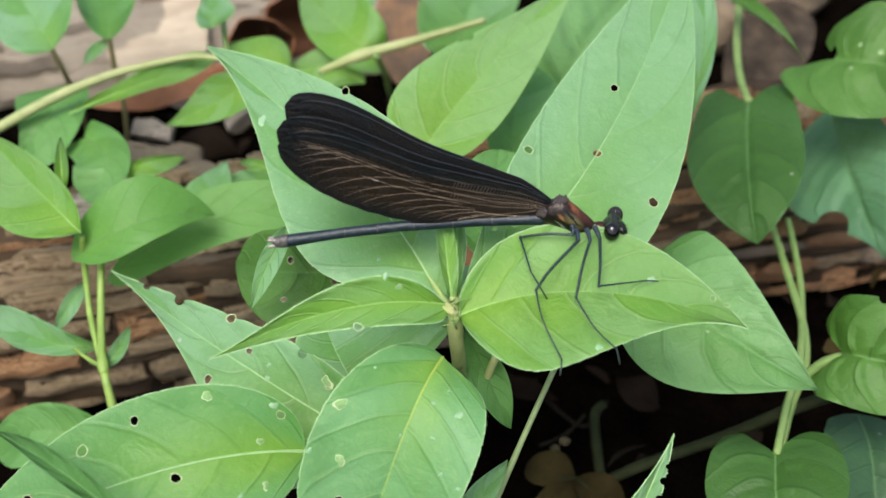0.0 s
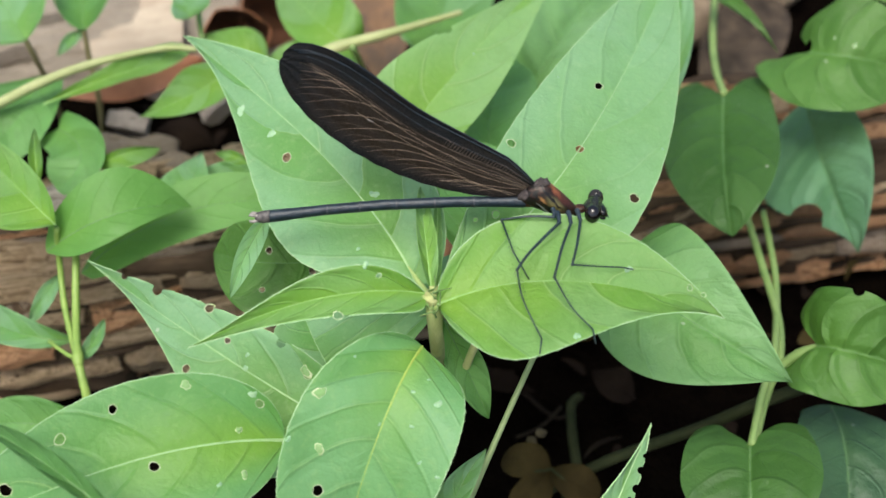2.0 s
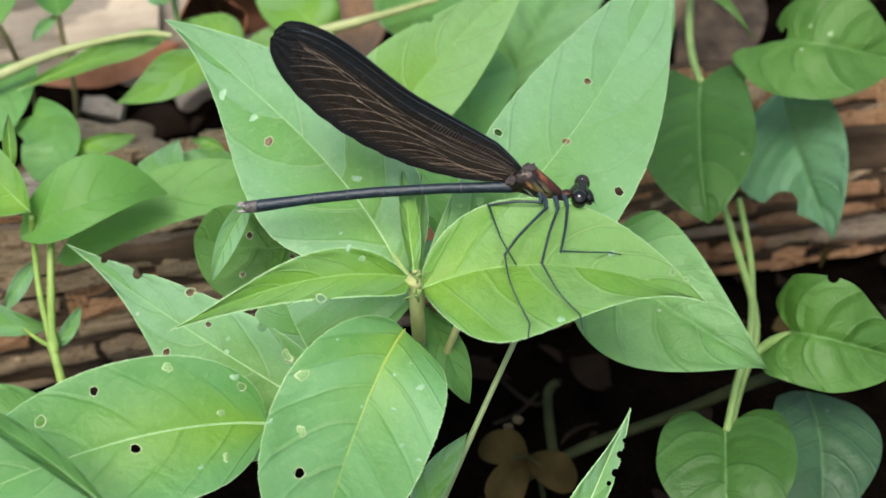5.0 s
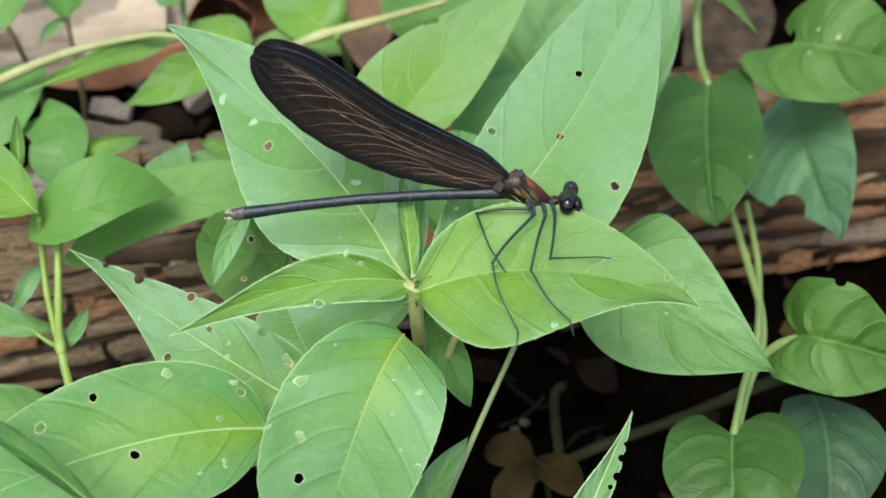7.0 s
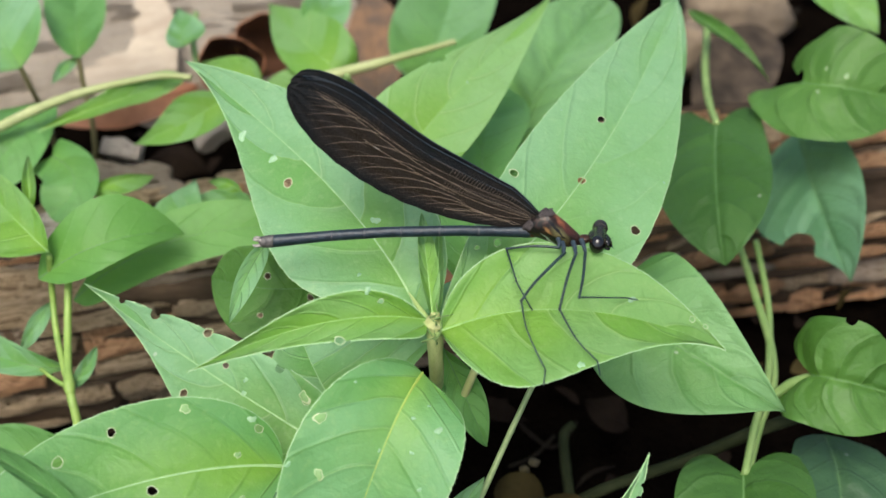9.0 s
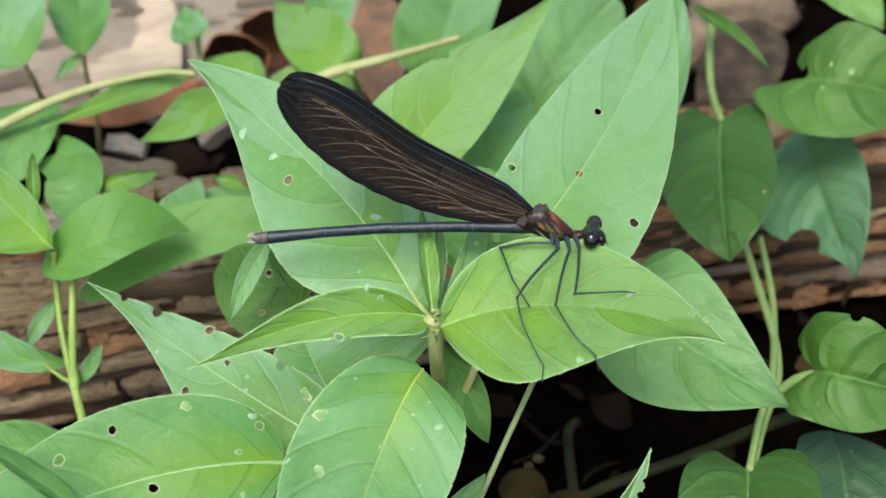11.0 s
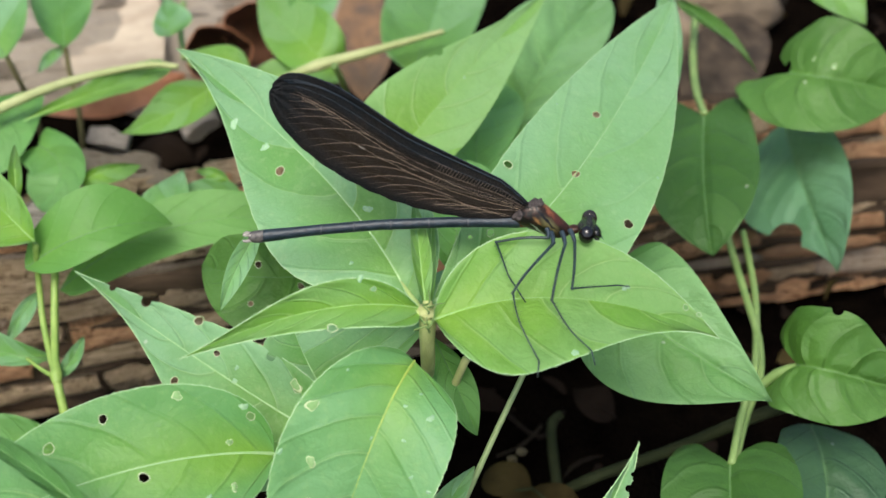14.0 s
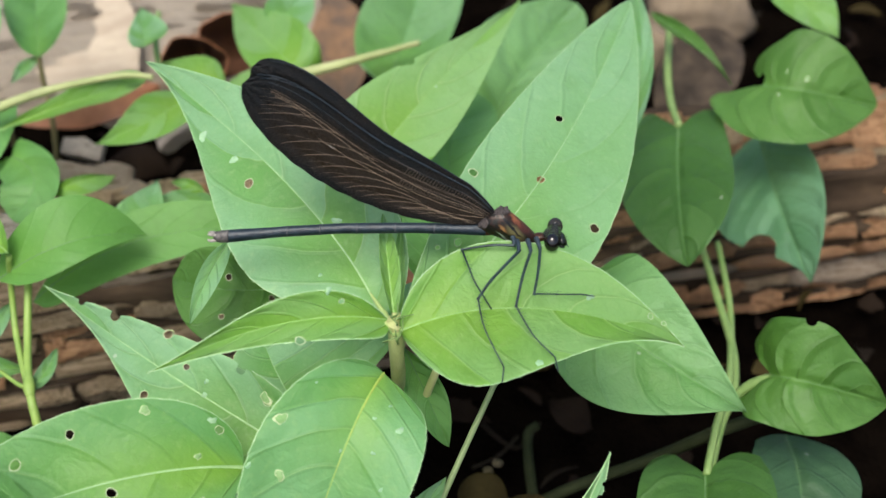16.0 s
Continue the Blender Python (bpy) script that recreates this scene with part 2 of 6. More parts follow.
def part(name, bm, material, parent, label=""):
    me = bpy.data.meshes.new(name)
    bm.to_mesh(me)
    bm.free()
    me.materials.append(material)
    me.polygons.foreach_set("use_smooth", np.ones(len(me.polygons), dtype=bool))
    return under(new(name, me), parent, label)


def thing(name, place, label, category, group="", kind=""):
    ob = new(name)
    ob.location = place
    ob.empty_display_size = 0.005
    return tagged(ob, label, category, group, kind)


def unit(v):
    v = np.asarray(v, float)
    return v / np.maximum(np.linalg.norm(v, axis=-1, keepdims=True), 1e-12)


def leaf_shape(base, mid, tip, normal, wl, wr, a, b, a2=0.0, b2=0.0, fold=0.15, curl=0.0, lobe=0.0, wave=0.0, teeth=0.0, w0=0.0, twist=0.0, veins=6.0, sweep=2.4, quilt=0.00011, nu=44, nv=18, seed=1):
    """Points of a leaf blade, (nu + 1) x (2 nv + 1), with its UV. The midrib bends from base through mid to tip; wl and wr are the
    half widths, a and b (a2, b2: of the right half) shape the outline towards base and tip, w0 keeps the base broad, lobe pulls it back into a heart."""
    B, M, T = (np.array(p, float) for p in (base, mid, tip))
    C = 2 * M - (B + T) / 2
    u = np.linspace(0, 1, nu + 1)
    s = (u * u * (3 - 2 * u)) * 0.35 + u * 0.65
    mid_pts = np.outer((1 - s) ** 2, B) + np.outer(2 * s * (1 - s), C) + np.outer(s * s, T)
    tan = unit(np.outer(2 * (1 - s), C - B) + np.outer(2 * s, T - C))
    nr = unit(np.array(normal, float))
    right = unit(np.cross(tan, nr))
    up = np.cross(right, tan)
    if twist:
        an = np.radians(twist) * (s - 0.5)
        right, up = right * np.cos(an)[:, None] + up * np.sin(an)[:, None], up * np.cos(an)[:, None] - right * np.sin(an)[:, None]
    halves = []
    for p, q in ((a, b), (a2 or a, b2 or b)):
        peak = p / (p + q)
        prof = (s ** p * (1 - s) ** q) / (peak ** p * (1 - peak) ** q)
        if w0:
            prof = np.where(s > peak, prof, w0 + (1 - w0) * np.sin(np.minimum(s / peak, 1) * np.pi / 2))
            if not lobe:
                prof = prof * np.minimum(1, s / 0.1) ** 0.45
        halves.append(prof)
    v = np.linspace(-1, 1, 2 * nv + 1)
    v = np.sign(v) * np.abs(v) ** 0.9
    length = np.linalg.norm(T - B)
    rng = np.random.RandomState(seed)
    ph = rng.uniform(0, 6.28, 6)
    out = np.zeros((nu + 1, 2 * nv + 1, 3))
    for j, vj in enumerate(v):
        prof = halves[1 if vj > 0 else 0]
        W = (wr if vj > 0 else wl) * prof
        if teeth:
            W = W * (1 + teeth * abs(vj) ** 8 * (np.abs(np.sin(s * 55 + ph[0])) - 0.5) + teeth * 0.4 * abs(vj) ** 6 * np.sin(s * 13 + ph[1]))
        w = np.full(nu + 1, wr if vj > 0 else wl) * np.maximum(prof, 0.02)
        rise = fold * abs(vj) * W + curl * vj * vj * W + wave * w * np.abs(vj) ** 1.5 * (np.sin(s * 9 + ph[2] + (1.7 if vj > 0 else 0)) + 0.5 * np.sin(s * 17 + ph[3]))
        rise = rise + 0.012 * W * np.sin(vj * 5 + s * 11 + ph[4])
        phase = s * veins - 0.62 * sweep * abs(vj) ** 1.35 + (0.37 if vj > 0 else 0)
        saw = phase - np.floor(phase)
        swell = np.where(saw < 0.8, saw / 0.8, (1 - saw) / 0.2) ** 0.9
        rise = rise + 1.6 * quilt * np.minimum(1, w / 0.014) * swell * min(1, abs(vj) * 6) * (1 - abs(vj) ** 4)
        rise = rise - quilt * 0.8 * max(0.0, 1 - abs(vj) * 9) * np.minimum(1, w / 0.004)
        back = lobe * length * math.sin(min(abs(vj), 1) * math.pi * 0.72) ** 1.4 * (1 - s) ** 3
        out[:, j] = mid_pts + right * (W * vj)[:, None] + up * rise[:, None] - tan * back[:, None]
    uv = np.stack(np.meshgrid(s, v * 0.5 + 0.5, indexing="ij"), -1)
    return out, uv


def blade(name, shape, material, parent=None, place=None, label="", nu=44, nv=18, marks=(), seed=1, scar=None, rib=None):
    """One leaf blade as a mesh whose origin is its base. marks: (u, v, radius in m, "hole" or "scar")."""
    grid, uv = leaf_shape(nu=nu, nv=nv, seed=seed, **shape)
    base = np.array(shape["base"])
    n_v = 2 * nv + 1
    verts = grid.reshape(-1, 3).copy()
    faces, kinds = [], []
    hole_centres = []
    for mu, mv, r, kind in marks:
        i, j = mu * nu, (mv + 1) * nv
        i0, j0 = min(int(i), nu - 1), min(int(j), 2 * nv - 1)
        fi, fj = i - i0, j - j0
        c = (grid[i0, j0] * (1 - fi) * (1 - fj) + grid[i0 + 1, j0] * fi * (1 - fj) + grid[i0, j0 + 1] * (1 - fi) * fj + grid[i0 + 1, j0 + 1] * fi * fj)
        hole_centres.append((c, r, kind))
    flat = verts
    rng = random.Random(seed)
    rim = {}
    for k, (c, r, kind) in enumerate(hole_centres):
        if kind in ("scar", "ring"):
            continue
        d = flat - c
        dist = np.linalg.norm(d, axis=1)
        ph, lob = rng.uniform(0, 6.28), rng.uniform(0.1, 0.3)
        near = np.where(dist < r * 2.6)[0]
        for q in near:
            ang = math.atan2(d[q][1] + d[q][2], d[q][0])
            rr = r * (1 + (lob * math.sin(2 * ang + ph) + 0.12 * math.sin(5 * ang + 2 * ph) if kind == "bite" else 0))
            if dist[q] < rr * 1.0:
                rim[q] = (k, True)
            else:
                rim.setdefault(q, (k, False))
    centres_inside = {q: k for q, (k, ins) in rim.items() if ins}
    for i in range(nu):
        for j in range(2 * nv):
            a = i * n_v + j
            f = (a, a + n_v, a + n_v + 1, a + 1)
            faces.append(f)
    keep, mat_ids = [], []
    moved = {}
    for f in faces:
        ins = [q for q in f if q in centres_inside]
        if not ins:
            keep.append(f)
            mat_ids.append(0)
            continue
        k = centres_inside[ins[0]]
        c, r, kind = hole_centres[k]
        for q in f:
            if q not in centres_inside and q not in moved:
                d = flat[q] - c
                L = np.linalg.norm(d)
                moved[q] = c + d / L * r * 1.02
    for q, p in moved.items():
        verts[q] = p
    verts, uvs = list(verts), list(uv.reshape(-1, 2))
    # a dried pale rim round each hole
    for (mu, mv, r, kind), (c, _, _) in zip(marks, hole_centres):
        if kind == "bite":  # a bite has no rim
            continue
        i0, j0 = min(max(int(mu * nu), 0), nu - 1), min(max(int((mv + 1) * nv), 0), 2 * nv - 1)
        e1 = unit(grid[i0 + 1, j0] - grid[i0, j0])
        nrm = unit(np.cross(e1, grid[i0, j0 + 1] - grid[i0, j0]))
        if nrm @ np.array([0, -0.7, 0.7]) < 0:
            nrm = -nrm
        e2 = np.cross(nrm, e1)
        start, n, ph, lift = len(verts), 18, rng.uniform(0, 6), 0.00003 if kind == "hole" else 0.00008
        longer, lob = (0.0, 0.05) if kind == "hole" else (rng.uniform(0.0, 0.3), 0.12)
        for q in range(n):
            w = 2 * math.pi * q / n
            d = e1 * math.cos(w) + e2 * math.sin(w)
            k = 1 + (0.1 + longer) * math.sin(2 * w + ph) + lob * math.sin(3 * w + 2 * ph) + lob * math.sin(5 * w)
            verts += [c + d * (r * 0.92 * k if kind == "hole" else r * k * 0.8) + nrm * lift, c + d * (r * 1.07 * k + 0.00003) + nrm * (lift + 0.00002 if kind == "hole" else -0.00005)]
            uvs += [(mu, mv * 0.5 + 0.5)] * 2
        for q in range(n):
            a, b2 = start + 2 * q, start + 2 * ((q + 1) % n)
            keep.append((a, a + 1, b2 + 1, b2))
            mat_ids.append(1 if kind == "scar" else 2)
        if kind != "hole":
            keep.append(tuple(start + 2 * q for q in range(n)))
            mat_ids.append(1 if kind == "scar" else 3)
    if shape.get("teeth", 0):
        # a thin pale edge set with fine forward-pointing teeth
        used = {q for f in keep for q in f}
        for j, inner in ((0, 1), (2 * nv, 2 * nv - 1)):
            for i in range(2, nu - 1):
                qa, qb = i * n_v + j, (i + 1) * n_v + j
                if qa not in used or qb not in used or qa in moved or qb in moved:
                    continue
                a, b = np.array(verts[qa]), np.array(verts[qb])
                out_a, out_b = unit(a - verts[i * n_v + inner]), unit(b - verts[(i + 1) * n_v + inner])
                lift = np.array([0, -0.00002, 0.00003])
                o = len(verts)
                verts += [a - out_a * 0.00011 + lift, a + out_a * 0.00003, b + out_b * 0.00003, b - out_b * 0.00011 + lift]
                uvs += [(0.5, 0.5)] * 4
                keep.append((o, o + 1, o + 2, o + 3))
                mat_ids.append(4)
                n = max(1, int(np.linalg.norm(b - a) / 0.0006))
                for k in range(n):
                    f = (k + rng.uniform(0.2, 0.8)) / n
                    p, along, high = a + (b - a) * f, unit(b - a), rng.uniform(0.00006, 0.00026)
                    o = len(verts)
                    verts += [p - along * 0.00014, p + along * 0.00012, p + (out_a + along * 0.7) * high]
                    uvs += [(0.5, 0.5)] * 3
                    keep.append((o, o + 1, o + 2))
                    mat_ids.append(4)
    ob = mesh_object(name, (np.array(verts) - base).tolist(), keep, [material, scar or SCAR, RIM, WINDOW, MARGIN], True, uvs, mat_ids)
    ob.location = base - np.array(place if place is not None else (0, 0, 0))
    if name == "leaf" and material is not DEAD_CLOVER_SHADED:
        # the raised midrib, thickest at the stalk
        fine = shape.get("teeth", 0) > 0
        thick = np.interp(np.linspace(0, 1, nu), [0, 0.15, 0.5, 0.8, 1], [0.00034, 0.00018, 0.00009, 0.00005, 0.00001]) * (0.6 if material is LEAF_BRIGHT else 1.0 if fine else 0.7)
        line = grid[:nu, nv]
        across = unit(grid[:nu, nv + 1] - grid[:nu, nv - 1])
        ahead = unit(np.gradient(line, axis=0))
        above = unit(np.cross(across, ahead))
        if above[nu // 2] @ np.array([0, -0.7, 0.7]) < 0:
            above = -above
        rows = []
        for w, h in ((-1.0, 0.02), (-0.55, 0.42), (0.0, 0.55), (0.55, 0.42), (1.0, 0.02)):
            rows.append(line + across * (w * thick)[:, None] + above * (h * thick * 0.7 + 0.00004)[:, None] - base)
        pts = np.stack(rows, 1).reshape(-1, 3)
        strip = [(i * 5 + k, i * 5 + k + 1, i * 5 + k + 6, i * 5 + k + 5) for i in range(nu - 1) for k in range(4)]
        mesh_object("midrib", pts.tolist(), strip, [rib or (RIB_SOFT if material in (LEAF_BRIGHT, LEAF_LIGHT) else RIB_PALE if fine else RIB_DIM)]).parent = ob
    if parent is not None:
        ob.parent = parent
    if label:
        ob["label"] = label
    return ob


def tube(name, points, radii, material, parent=None, label="", sides=8, place=(0, 0, 0), steps=6, bumps=0.0):
    """A stem: a tapered tube through the points, with knots where bumps is set."""
    P = np.array(points, float)
    R = np.array(radii, float) if hasattr(radii, "__len__") else np.full(len(P), radii)
    t = np.linspace(0, len(P) - 1, (len(P) - 1) * steps + 1)
    path = []
    for x in t:
        i = min(int(x), len(P) - 2)
        f = x - i
        p0, p1, p2, p3 = P[max(i - 1, 0)], P[i], P[i + 1], P[min(i + 2, len(P) - 1)]
        path.append(0.5 * (2 * p1 + (p2 - p0) * f + (2 * p0 - 5 * p1 + 4 * p2 - p3) * f * f + (3 * p1 - p0 - 3 * p2 + p3) * f ** 3))
    path = np.array(path)
    rad = np.interp(t, range(len(R)), R)
    if bumps:
        rad = rad * (1 + bumps * np.exp(-((t - np.round(t)) / 0.12) ** 2))
    tan = unit(np.gradient(path, axis=0))
    ref = np.array([0.0, 0.0, 1.0]) if abs(tan[0][2]) < 0.9 else np.array([1.0, 0, 0])
    verts, faces = [], []
    for p, tg, r in zip(path, tan, rad):
        a = unit(np.cross(tg, ref))
        b = np.cross(tg, a)
        for k in range(sides):
            w = 2 * math.pi * k / sides
            verts.append(p + r * (a * math.cos(w) + b * math.sin(w)))
    n = len(path)
    for i in range(n - 1):
        for k in range(sides):
            q = (k + 1) % sides
            faces.append((i * sides + k, i * sides + q, (i + 1) * sides + q, (i + 1) * sides + k))
    faces.append(tuple(range(sides))[::-1])
    faces.append(tuple((n - 1) * sides + k for k in range(sides)))
    ob = mesh_object(name, (np.array(verts) - np.array(place)).tolist(), faces, [material])
    if parent is not None:
        ob.parent = parent
    if label:
        ob["label"] = label
    return ob

# ---- the ground and the rotten log ----
def build_ground():
    n = 90
    x = np.concatenate([-np.geomspace(400, 0.35, 30), np.linspace(-0.33, 0.33, n), np.geomspace(0.35, 400, 30)])
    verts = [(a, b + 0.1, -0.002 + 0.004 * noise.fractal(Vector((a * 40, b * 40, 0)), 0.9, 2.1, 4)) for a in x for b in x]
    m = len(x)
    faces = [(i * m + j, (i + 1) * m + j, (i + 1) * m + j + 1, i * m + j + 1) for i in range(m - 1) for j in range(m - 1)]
    return tagged(mesh_object("ground", verts, faces, [SOIL_SHADED]), "forest soil, near-black colour standing for deep shade", "ground", kind="structure")


build_ground()

LOG_A, LOG_B = np.array((-0.1095, 0.0415, 0.0030)), np.array((0.1223, 0.0910, 0.0030))
LOG_E = unit(LOG_B - LOG_A)
LOG_N = np.array([LOG_E[1], -LOG_E[0], 0.0])


def log_point(s, w, lift=0.0):
    """s metres along the log, w from 0 (front foot) over the top to 1 (back foot)."""
    an = math.pi * w
    back, high = 0.028 - 0.028 * math.cos(an), 0.038 * math.sin(an) ** 0.8
    out = np.array([0, 0, 1.0]) * math.sin(an) + LOG_N * math.cos(an)
    return LOG_A + LOG_E * s - LOG_N * back + np.array([0, 0, high]) + out * lift


def wood_material(name, c1, c2, c3):
    m = Nodes(name, 0.85, 0, 0.2)
    obj = m.coords("Object", (1, 1, 1))
    grain = m.coords("Object", (14, 90, 90))
    g1 = m.noise(grain, 6, 5, 0.6, 0.6)
    g2 = m.noise(grain, 26, 4, 0.6)
    big = m.noise(obj, 45, 4, 0.6)
    col = m.mix(m.span(g1, 0.3, 0.7), c1, c2)
    col = m.mix(m.math("MULTIPLY", m.span(big, 0.4, 0.7), 0.7), col, c3)
    col = m.mix(m.math("MULTIPLY", m.span(g2, 0.5, 0.72), 0.5), col, tuple(0.35 * x for x in c1))
    info = m.tree.nodes.new("ShaderNodeObjectInfo")
    col = m.mix(m.math("MULTIPLY", info.outputs["Random"], 0.45), col, tuple(0.5 * x for x in c2))
    m.colour(col)
    m.bump(m.math("ADD", g1, m.math("MULTIPLY", g2, 0.6)), 0.0009)
    return m.mat


# shade of the gaps is put into the core's colour, darker than the strips
WOOD_SHADED = wood_material("rotten_wood_shaded", (0.06, 0.038, 0.022), (0.1, 0.066, 0.038), (0.03, 0.019, 0.011))
WOOD_PALE = wood_material("bleached_wood", (0.29, 0.245, 0.187), (0.35, 0.3, 0.232), (0.23, 0.188, 0.14))


def build_log():
    ns, nw = 320, 70
    verts = []
    for i in range(ns + 1):
        s = -0.25 + 0.75 * i / ns
        for j in range(nw + 1):
            w = j / nw
            f = noise.fractal(Vector((s * 14, w * 26, 3)), 0.8, 2.2, 5) * 0.004
            ridge = (abs(noise.noise(Vector((s * 22, w * 46, 8)))) ** 0.6) * 0.004
            big = noise.noise(Vector((s * 9, w * 5, 1))) * 0.006
            verts.append(log_point(s, w, f + ridge + big - 0.002))
    faces = [(i * (nw + 1) + j, (i + 1) * (nw + 1) + j, (i + 1) * (nw + 1) + j + 1, i * (nw + 1) + j + 1) for i in range(ns) for j in range(nw)]
    ob = mesh_object("log", [(v - LOG_A).tolist() for v in verts], faces, [WOOD_SHADED])
    ob.location = LOG_A
    return tagged(ob, "rotten brown fallen log with split fibrous wood", "log")


log = build_log()


# ---- the damselfly ----
def metal(name, c1, c2, rough=0.3, m=0.6, bump=0.00016, spec=0.5):
    n = Nodes(name, rough, m, spec)
    obj = n.coords()
    f = n.noise(obj, 900, 4, 0.6)
    n.colour(n.mix(n.span(f, 0.35, 0.7), c1, c2))
    if bump:
        n.bump(f, bump)
    return n.mat


BODY = metal("abdomen_black", (0.008, 0.015, 0.021), (0.014, 0.026, 0.036), 0.42, 0.15)
LEG = metal("leg_blue_black", (0.008, 0.02, 0.019), (0.02, 0.048, 0.045), 0.42, 0.1, 0.00008)
COXA = metal("hip_blue_grey", (0.012, 0.024, 0.034), (0.03, 0.048, 0.06), 0.45, 0.1)
NECK = metal("neck_copper", (0.09, 0.03, 0.015), (0.02, 0.014, 0.01), 0.35, 0.5)
EYE_M = metal("eye_black", (0.004, 0.0035, 0.0035), (0.006, 0.005, 0.005), 0.07, 0.0, 0.0, 0.6)
FACE = metal("face_black", (0.004, 0.0045, 0.0035), (0.012, 0.011, 0.007), 0.2, 0.0, 0.0003)
EYE_BROWN = metal("eye_dark_brown", (0.016, 0.013, 0.009), (0.03, 0.024, 0.016), 0.09, 0.0, 0.0, 0.6)
BROW = metal("brow_bronze", (0.022, 0.019, 0.013), (0.007, 0.006, 0.005), 0.22, 0.2, 0.0004)
TAIL = metal("tail_tip_grey", (0.11, 0.1, 0.09), (0.03, 0.028, 0.027), 0.55, 0.0)
CLASPER = metal("clasper_pale", (0.36, 0.34, 0.3), (0.2, 0.18, 0.15), 0.6, 0.0)
VEIN = metal("wing_vein", (0.3, 0.23, 0.16), (0.22, 0.165, 0.11), 0.4, 0.0)
VEIN_DIM = metal("wing_cross_vein", (0.12, 0.09, 0.062), (0.075, 0.056, 0.04), 0.6, 0.0)
FUZZ = plain("grey_brown_fuzz", (0.085, 0.07, 0.065), (0.04, 0.033, 0.031), 900, 0.95, 0.0006)


def thorax_material():
    """Dark metallic green and copper, with the markings of its side laid out along the body (in mm)."""
    m = Nodes("thorax_metallic", 0.3, 0.5, 0.5)
    obj = m.coords("Object", (1000, 1000, 1000))
    sep = m.tree.nodes.new("ShaderNodeSeparateXYZ")
    m.put(sep, 0, obj)
    f = m.noise(obj, 1.1, 4, 0.65)
    wob = m.math("MULTIPLY", m.math("SUBTRACT", f, 0.5), 0.7)
    x, z = m.math("ADD", sep.outputs[0], wob), m.math("ADD", sep.outputs[2], wob)

    def spot(cx, cz, angle, la, lb, soft=0.55):
        ca, sa = math.cos(radians(angle)), math.sin(radians(angle))
        dx, dz = m.math("SUBTRACT", x, cx), m.math("SUBTRACT", z, cz)
        a = m.math("DIVIDE", m.math("ADD", m.math("MULTIPLY", dx, ca), m.math("MULTIPLY", dz, sa)), la)
        b = m.math("DIVIDE", m.math("SUBTRACT", m.math("MULTIPLY", dz, ca), m.math("MULTIPLY", dx, sa)), lb)
        r = m.math("SQRT", m.math("ADD", m.math("MULTIPLY", a, a), m.math("MULTIPLY", b, b)))
        return m.span(r, soft, 1.1, 1.0, 0.0)

    col = m.mix(m.span(f, 0.4, 0.65), (0.012, 0.012, 0.009), (0.035, 0.017, 0.011))
    col = m.mix(spot(4.0, 0.0, -48, 3.4, 1.5, 0.3), col, (0.1, 0.03, 0.018))
    col = m.mix(spot(2.7, -1.5, -44, 2.2, 1.0, 0.4), col, (0.15, 0.13, 0.05))
    col = m.mix(spot(2.6, 0.6, -52, 1.9, 0.5, 0.0), col, (0.36, 0.12, 0.05))
    col = m.mix(spot(0.7, -0.9, -45, 1.2, 0.5, 0.0), col, (0.4, 0.21, 0.08))
    # black seams between the plates
    col = m.mix(spot(2.0, -0.5, -48, 3.2, 0.26), col, (0.006, 0.006, 0.006))
    col = m.mix(spot(1.9, -2.4, -42, 3.0, 0.24), col, (0.006, 0.006, 0.007))
    col = m.mix(m.math("MULTIPLY", m.span(m.math("ADD", z, m.math("MULTIPLY", x, 0.35)), -2.2, -3.2), 0.85), col, (0.045, 0.06, 0.08))
    col = m.mix(spot(1.2, -2.75, -42, 2.2, 0.2), col, (0.36, 0.38, 0.36))
    m.colour(col)
    m.bump(f, 0.00012)
    return m.mat


THORAX = thorax_material()


def wing_material():
    m = Nodes("wing_membrane", 0.36, 0, 0.22)
    uv = m.tree.nodes.new("ShaderNodeUVMap")
    sep = m.tree.nodes.new("ShaderNodeSeparateXYZ")
    m.put(sep, 0, uv.outputs[0])
    u, v = sep.outputs[0], sep.outputs[1]
    obj = m.coords()
    n1 = m.noise(obj, 160, 3)
    cells = m.span(m.voronoi(obj, 2600, "DISTANCE_TO_EDGE"), 0.0, 0.1, 1.0, 0.0)
    inner = m.math("MULTIPLY", m.span(u, 0.97, 0.7), m.span(v, 0.1, 0.35))
    inner = m.math("MULTIPLY", inner, m.span(v, 0.98, 0.75))
    col = m.mix(inner, (0.004, 0.0055, 0.0065), (0.0132, 0.0092, 0.0052))
    col = m.mix(m.math("MULTIPLY", m.span(n1, 0.4, 0.7), 0.4), col, (0.012, 0.0078, 0.005))
    col = m.mix(m.math("MULTIPLY", cells, 0.3), col, (0.03, 0.019, 0.011))
    # near the hinge the membrane is smoky, with two rows of black cells
    root = m.span(u, 0.42, 0.1)
    col = m.mix(m.math("MULTIPLY", root, 0.4), col, (0.018, 0.013, 0.01))
    for a, b in ((0.15, 0.28), (0.37, 0.48)):
        row = m.math("MULTIPLY", m.span(v, a - 0.01, a + 0.01), m.span(v, b + 0.01, b - 0.01))
        col = m.mix(m.math("MULTIPLY", row, root), col, (0.003, 0.003, 0.003))
    m.colour(col)
    m.bump(cells, 0.00006)
    return m.mat


WING = wing_material()
INSECT = np.array((0.0171, -0.0006, 0.1140))
EX, EZ = np.array([1.0, 0, 0]), np.array([0, 0.342, 0.94])
EYv = np.cross(EZ, EX)
